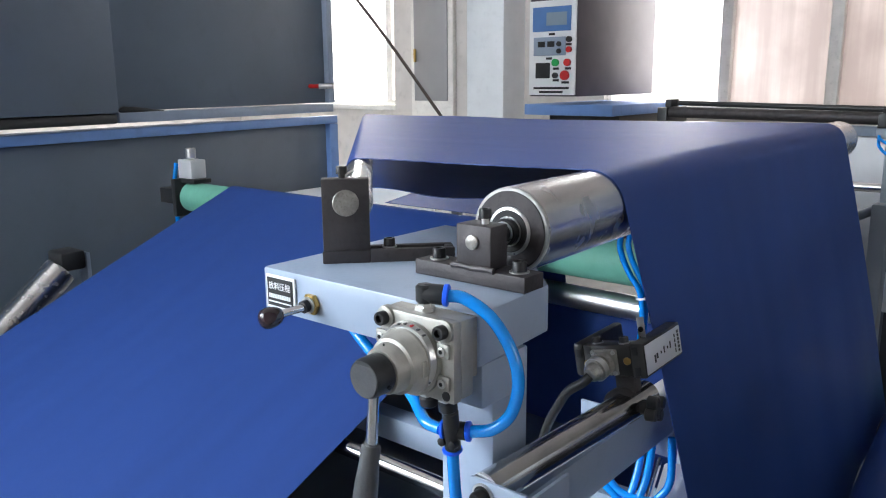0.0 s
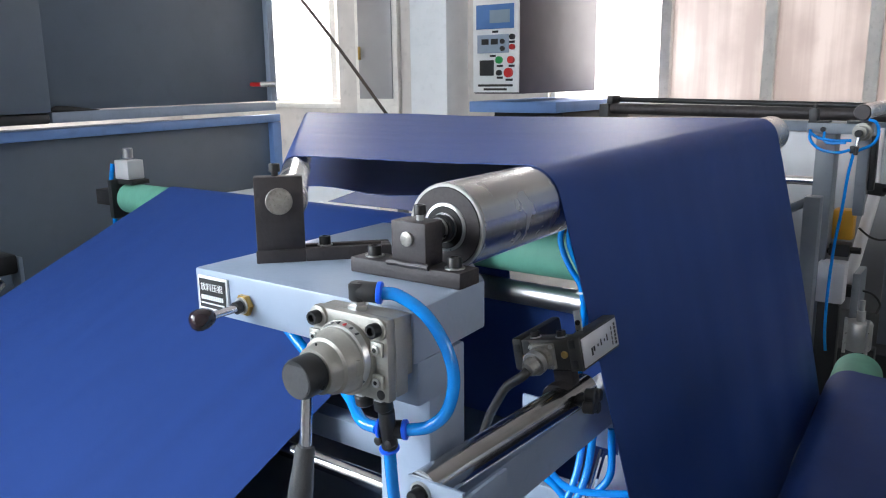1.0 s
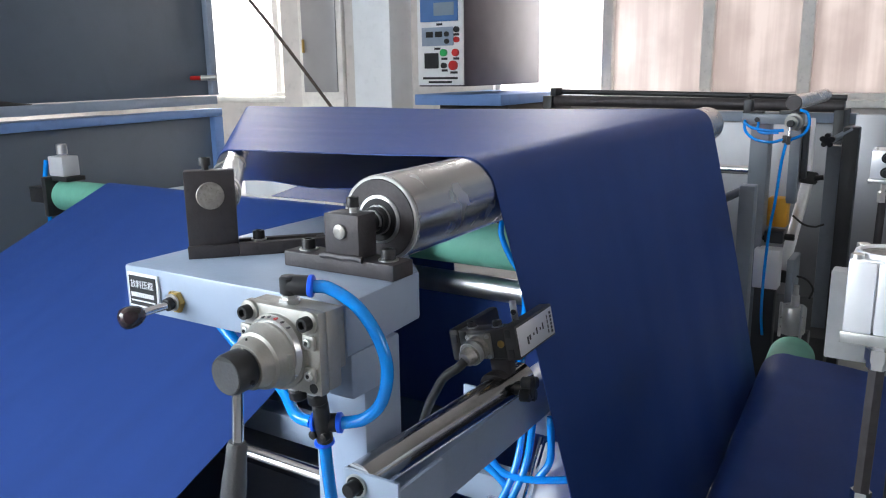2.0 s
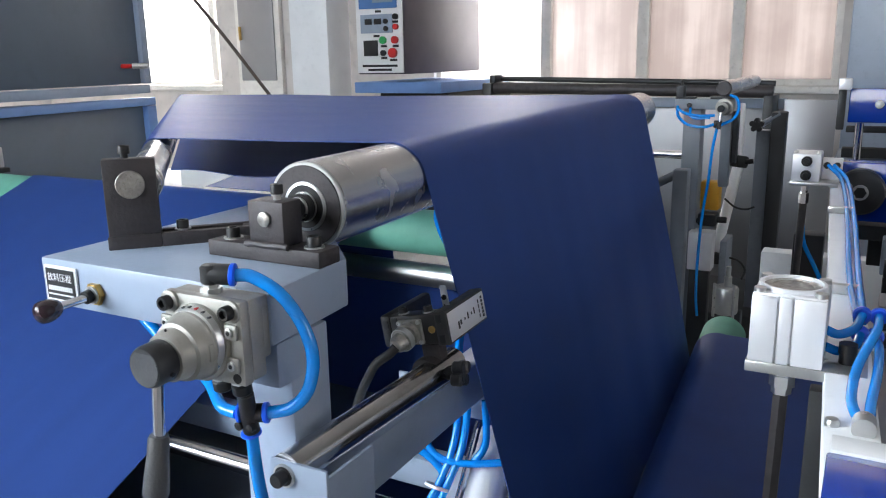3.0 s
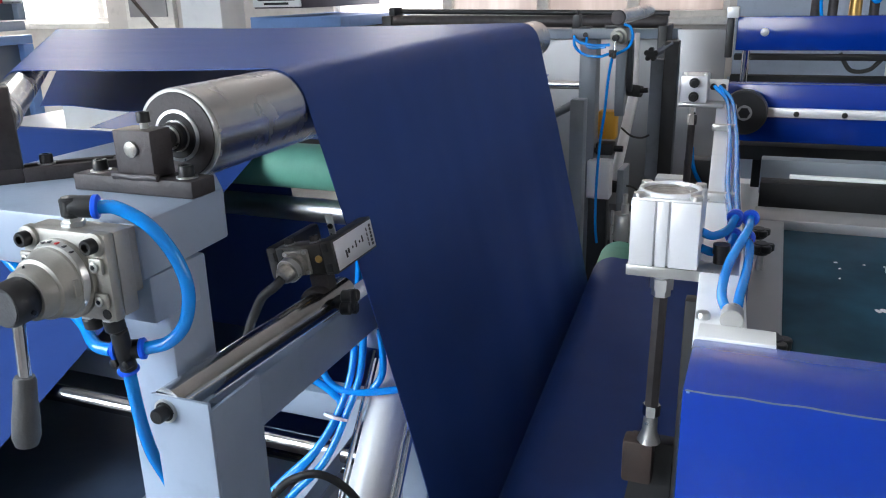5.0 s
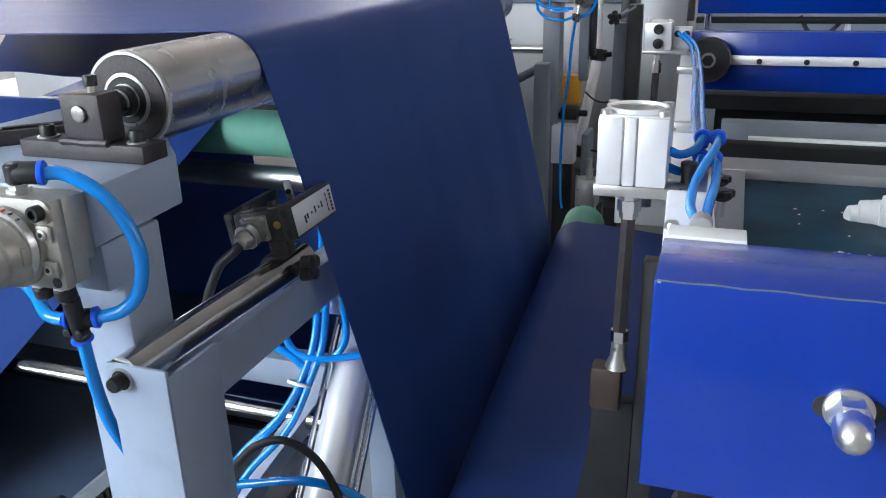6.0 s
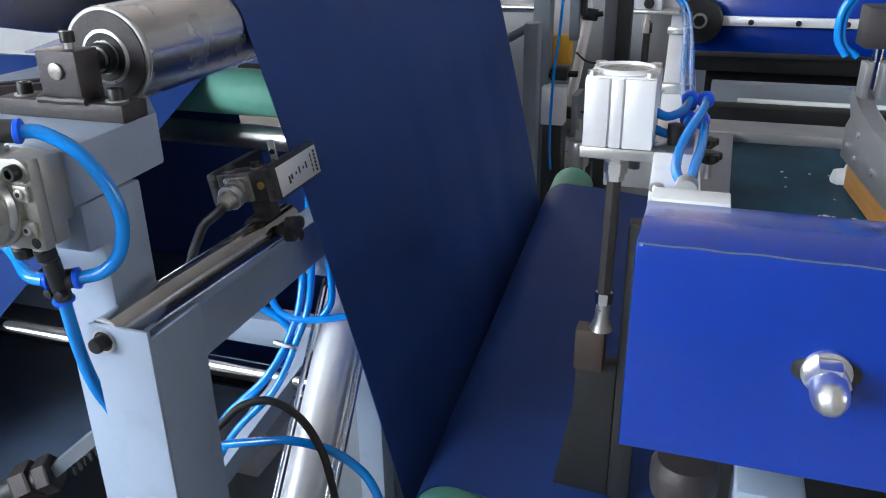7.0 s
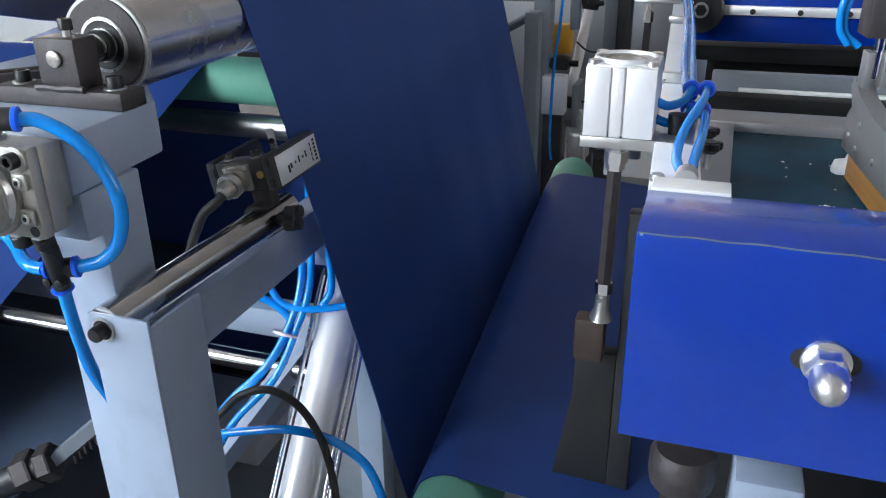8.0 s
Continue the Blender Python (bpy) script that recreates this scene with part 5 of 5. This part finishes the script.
# ---- the next station beyond the web ----
def far_station():
    s = thing("far_station", pose(0, 0, 0), "pale grey web station with rollers and air fittings", "machine frame")
    part("upright", box(-0.576, -0.513, 3.02, 3.10, 0.0, 1.152, 0.003), FARPAINT, s)
    part("inner_upright", box(-0.535, -0.487, 2.70, 2.76, 0.0, 0.972, 0.003), FARPAINT, s)
    part("stay", hose([(-0.512, 2.73, 0.962), (-0.72, 2.73, 0.85)], 0.015, 12, 1, straight=True), FARPAINT, s)
    part("top_arm", box(-0.604, -0.405, 3.0, 3.06, 1.153, 1.190, 0.003), FARPAINT, s)
    part("roller", rod((-0.433, 2.98, 1.228), (-0.440, 3.8, 1.228), 0.027, 28, 0.003), STEEL, s)
    part("roller_end", turned([(0, 0.0265), (1, 0.024)], (-0.4328, 2.979, 1.228), (-0.4328, 2.970, 1.228), 28), IRON, s)
    part("bearing", box(-0.600, -0.572, 2.99, 3.03, 1.1905, 1.238, 0.003), DARK, s)
    part("bearing_foot", box(-0.602, -0.535, 2.99, 3.04, 1.1902, 1.197, 0.001), DARK, s)
    part("bearing_screw", rod((-0.586, 3.01, 1.238), (-0.586, 3.01, 1.256), 0.006, 12), BOLT, s)
    part("roller_foot", box(-0.480, -0.405, 2.99, 3.04, 1.1902, 1.200, 0.001), DARK, s)
    part("arm_bolt", rod((-0.552, 3.0, 1.168), (-0.552, 2.992, 1.168), 0.009, 14), BOLT, s)
    part("valve", turned([(0, 0.032), (0.35, 0.030), (0.37, 0.022), (0.8, 0.020)], (-0.428, 2.999, 1.163), (-0.431, 2.94, 1.161), 24), CAST, s)
    part("valve_cap", rod((-0.431, 2.945, 1.161), (-0.432, 2.925, 1.160), 0.012, 18, 0.002), PLASTIC, s)
    part("valve_lever", rod((-0.431, 2.932, 1.152), (-0.433, 2.928, 1.118), 0.0045, 12), CHROME, s)
    part("lever_grip", rod((-0.433, 2.928, 1.118), (-0.434, 2.926, 1.090), 0.007, 12), PLASTIC, s)
    part("tee", box(-0.458, -0.432, 2.955, 2.978, 1.092, 1.118, 0.003), PLASTIC, s)
    for pts in ([(-0.592, 2.99, 1.165), (-0.584, 2.97, 1.130), (-0.545, 2.95, 1.102), (-0.49, 2.945, 1.095), (-0.456, 2.96, 1.104)],
                [(-0.592, 2.985, 1.158), (-0.560, 2.96, 1.142), (-0.51, 2.95, 1.134), (-0.455, 2.96, 1.135)],
                [(-0.545, 2.985, 1.158), (-0.54, 2.96, 1.135), (-0.52, 2.955, 1.125), (-0.47, 2.95, 1.128)],
                [(-0.434, 2.965, 1.102), (-0.392, 2.955, 1.125), (-0.376, 2.955, 1.160), (-0.386, 2.965, 1.195), (-0.410, 2.975, 1.205)],
                [(-0.446, 2.965, 1.092), (-0.455, 2.955, 1.02), (-0.462, 2.945, 0.90), (-0.474, 2.94, 0.78), (-0.480, 2.935, 0.62), (-0.478, 2.93, 0.48), (-0.470, 2.93, 0.40)]):
        part("hose", hose(pts, 0.0052, 8, 8), TUBE, s, "blue air hose")
    part("slide_bar", box(-0.455, -0.420, 3.10, 3.14, 0.86, 1.150, 0.003), FARPAINT, s)
    part("dark_slide", box(-0.418, -0.398, 3.12, 3.16, 0.95, 1.14, 0.003), DARK, s)
    part("yellow_block", prism([(-0.516, 3.1), (-0.445, 3.1), (-0.445, 3.16), (-0.516, 3.16)], 0.768, 0.878, 0.008), YELLOW, s, "yellow plastic block")
    part("black_clamp", box(-0.505, -0.440, 3.02, 3.09, 0.722, 0.767, 0.006), DARK, s)
    part("clamp_bolt", rod((-0.440, 3.05, 0.745), (-0.405, 3.05, 0.745), 0.012, 14, 0.002), BOLT, s)
    part("clamp_bolt", rod((-0.540, 3.05, 0.735), (-0.505, 3.05, 0.735), 0.010, 14, 0.002), BOLT, s)
    part("white_cylinder", box(-0.527, -0.440, 2.98, 3.05, 0.560, 0.706, 0.004), ALU, s, "white air cylinder")
    part("cylinder_foot", box(-0.520, -0.448, 2.985, 3.045, 0.0, 0.5595, 0.004), DARK, s)
    part("side_plate", box(-0.425, -0.40, 3.06, 3.2, 0.0, 0.66, 0.003), FARPAINT, s)
    part("slant_tube", rod((-0.410, 3.30, 0.935), (-0.462, 3.22, 0.58), 0.021, 20, 0.003), ALU, s, "dull aluminium tube")
    part("upper_tube", rod((-0.425, 3.40, 1.15), (-0.412, 3.31, 0.955), 0.011, 16), ALU, s)
    part("tube_clamp", turned([(0, 0.030), (0.2, 0.034), (0.8, 0.034), (1, 0.030)], (-0.407, 3.30, 0.957), (-0.412, 3.295, 0.912), 8), DARK, s)
    part("clamp_bolt", rod((-0.385, 3.28, 0.935), (-0.355, 3.28, 0.94), 0.010, 12), BOLT, s)
    part("tube_clamp", box(-0.495, -0.435, 3.19, 3.23, 0.535, 0.58, 0.008), DARK, s)
    part("loose_cable", hose([(-0.44, 3.20, 0.80), (-0.40, 3.19, 0.772), (-0.36, 3.19, 0.765), (-0.33, 3.20, 0.775)], 0.004, 8, 8), CABLE, s)
    part("loose_cable", hose([(-0.43, 3.15, 0.58), (-0.37, 3.14, 0.575), (-0.34, 3.14, 0.54), (-0.35, 3.14, 0.50)], 0.004, 8, 8), CABLE, s)
    part("small_cylinder", turned([(0, 0.040), (0.08, 0.044), (0.92, 0.044), (1, 0.040)], (-0.372, 2.93, 0.425), (-0.372, 2.93, 0.525), 28), ZINC, s)
    for dx in (-0.034, 0.034):
        part("tie_rod", rod((-0.372 + dx, 2.885, 0.42), (-0.372 + dx, 2.885, 0.545), 0.0055, 10), ZINC, s)
    part("lock_rod", turned([(0, 0.014), (0.5, 0.014), (0.5, 0.009), (1, 0.009)], (-0.368, 2.93, 0.526), (-0.368, 2.93, 0.60), 12), ZINC, s)
    part("cylinder_bracket", box(-0.42, -0.32, 2.94, 3.0, 0.0, 0.424, 0.004), DARK, s)
    part("pillar", box(-0.318, -0.262, 3.42, 3.50, 0.0, 1.118, 0.004), DARK, s)
    part("pillar_face", box(-0.372, -0.3185, 3.44, 3.50, 0.0, 1.045, 0.004), FARPAINT, s)
    part("swing_arm", hose([(-0.365, 3.43, 1.06), (-0.285, 3.43, 1.113)], 0.012, 8, 1, straight=True), FARPAINT, s)
    knob = bmesh.new()
    for k in range(5):
        c = 2 * math.pi * k / 5 + 0.3
        rod((-0.368 + 0.018 * math.cos(c), 3.425, 1.068 + 0.018 * math.sin(c)), (-0.368 + 0.018 * math.cos(c), 3.395, 1.068 + 0.018 * math.sin(c)), 0.011, 12, 0.001, knob)
    rod((-0.368, 3.43, 1.068), (-0.368, 3.392, 1.068), 0.015, 16, 0.001, knob)
    part("pillar_knob", knob, PLASTIC, s, "black star knob")
    part("back_sheet", box(-1.50, -0.357, 4.46, 4.48, 0.0, 1.120, 0.002), SHEETMETAL, s, "dull galvanised sheet behind the station")
    part("back_sheet", box(-0.355, -0.12, 4.27, 4.29, 0.0, 1.122, 0.002), SHEETMETAL, s, "dull galvanised sheet behind the station")
    part("tie_bar", rod((-1.4, 3.06, 0.98), (-0.56, 3.06, 0.98), 0.016, 16), CHROME, s)
    part("tie_bar", rod((-1.4, 3.06, 0.60), (-0.56, 3.06, 0.60), 0.016, 16), CHROME, s)
    part("base", box(-0.9, -0.3, 3.3, 3.9, 0, 0.3, 0.004), DARK, s)
    return s


far_station()


# ---- what moves ----
def motions():
    ways = ((0.0, 1.0), (2.62, 1.0), (2.8, 0.6), (2.92, 0.28), (3.0, 0.13), (3.1, 0.0), (4.85, 0.0), (5.0, 0.3), (5.2, 0.8), (5.4, 1.0), (8.0, 1.0))
    walk(ARM, [(t, pose(0.002 + 0.014 * u, -0.010 * u, 0.001 + 0.0755 * u, -0.55 * u, 0, 0.26 * u)) for t, u in ways])
    walk(SCREEN, [(t, pose(0.003 + 0.004 * u, 0, 0.003 + 0.026 * u)) for t, u in ways])
    rest, work = pose(0.482, 1.07, 1.0055, 0, 0, 6), pose(0.248, 1.07, 1.0055, 0, 0, 6)
    walk(SQUEEGEE, [(0.0, rest), (6.52, rest), (6.7, pose(0.258, 1.07, 1.0055, 0, 0, 6)), (6.8, work), (8.0, work)])


motions()
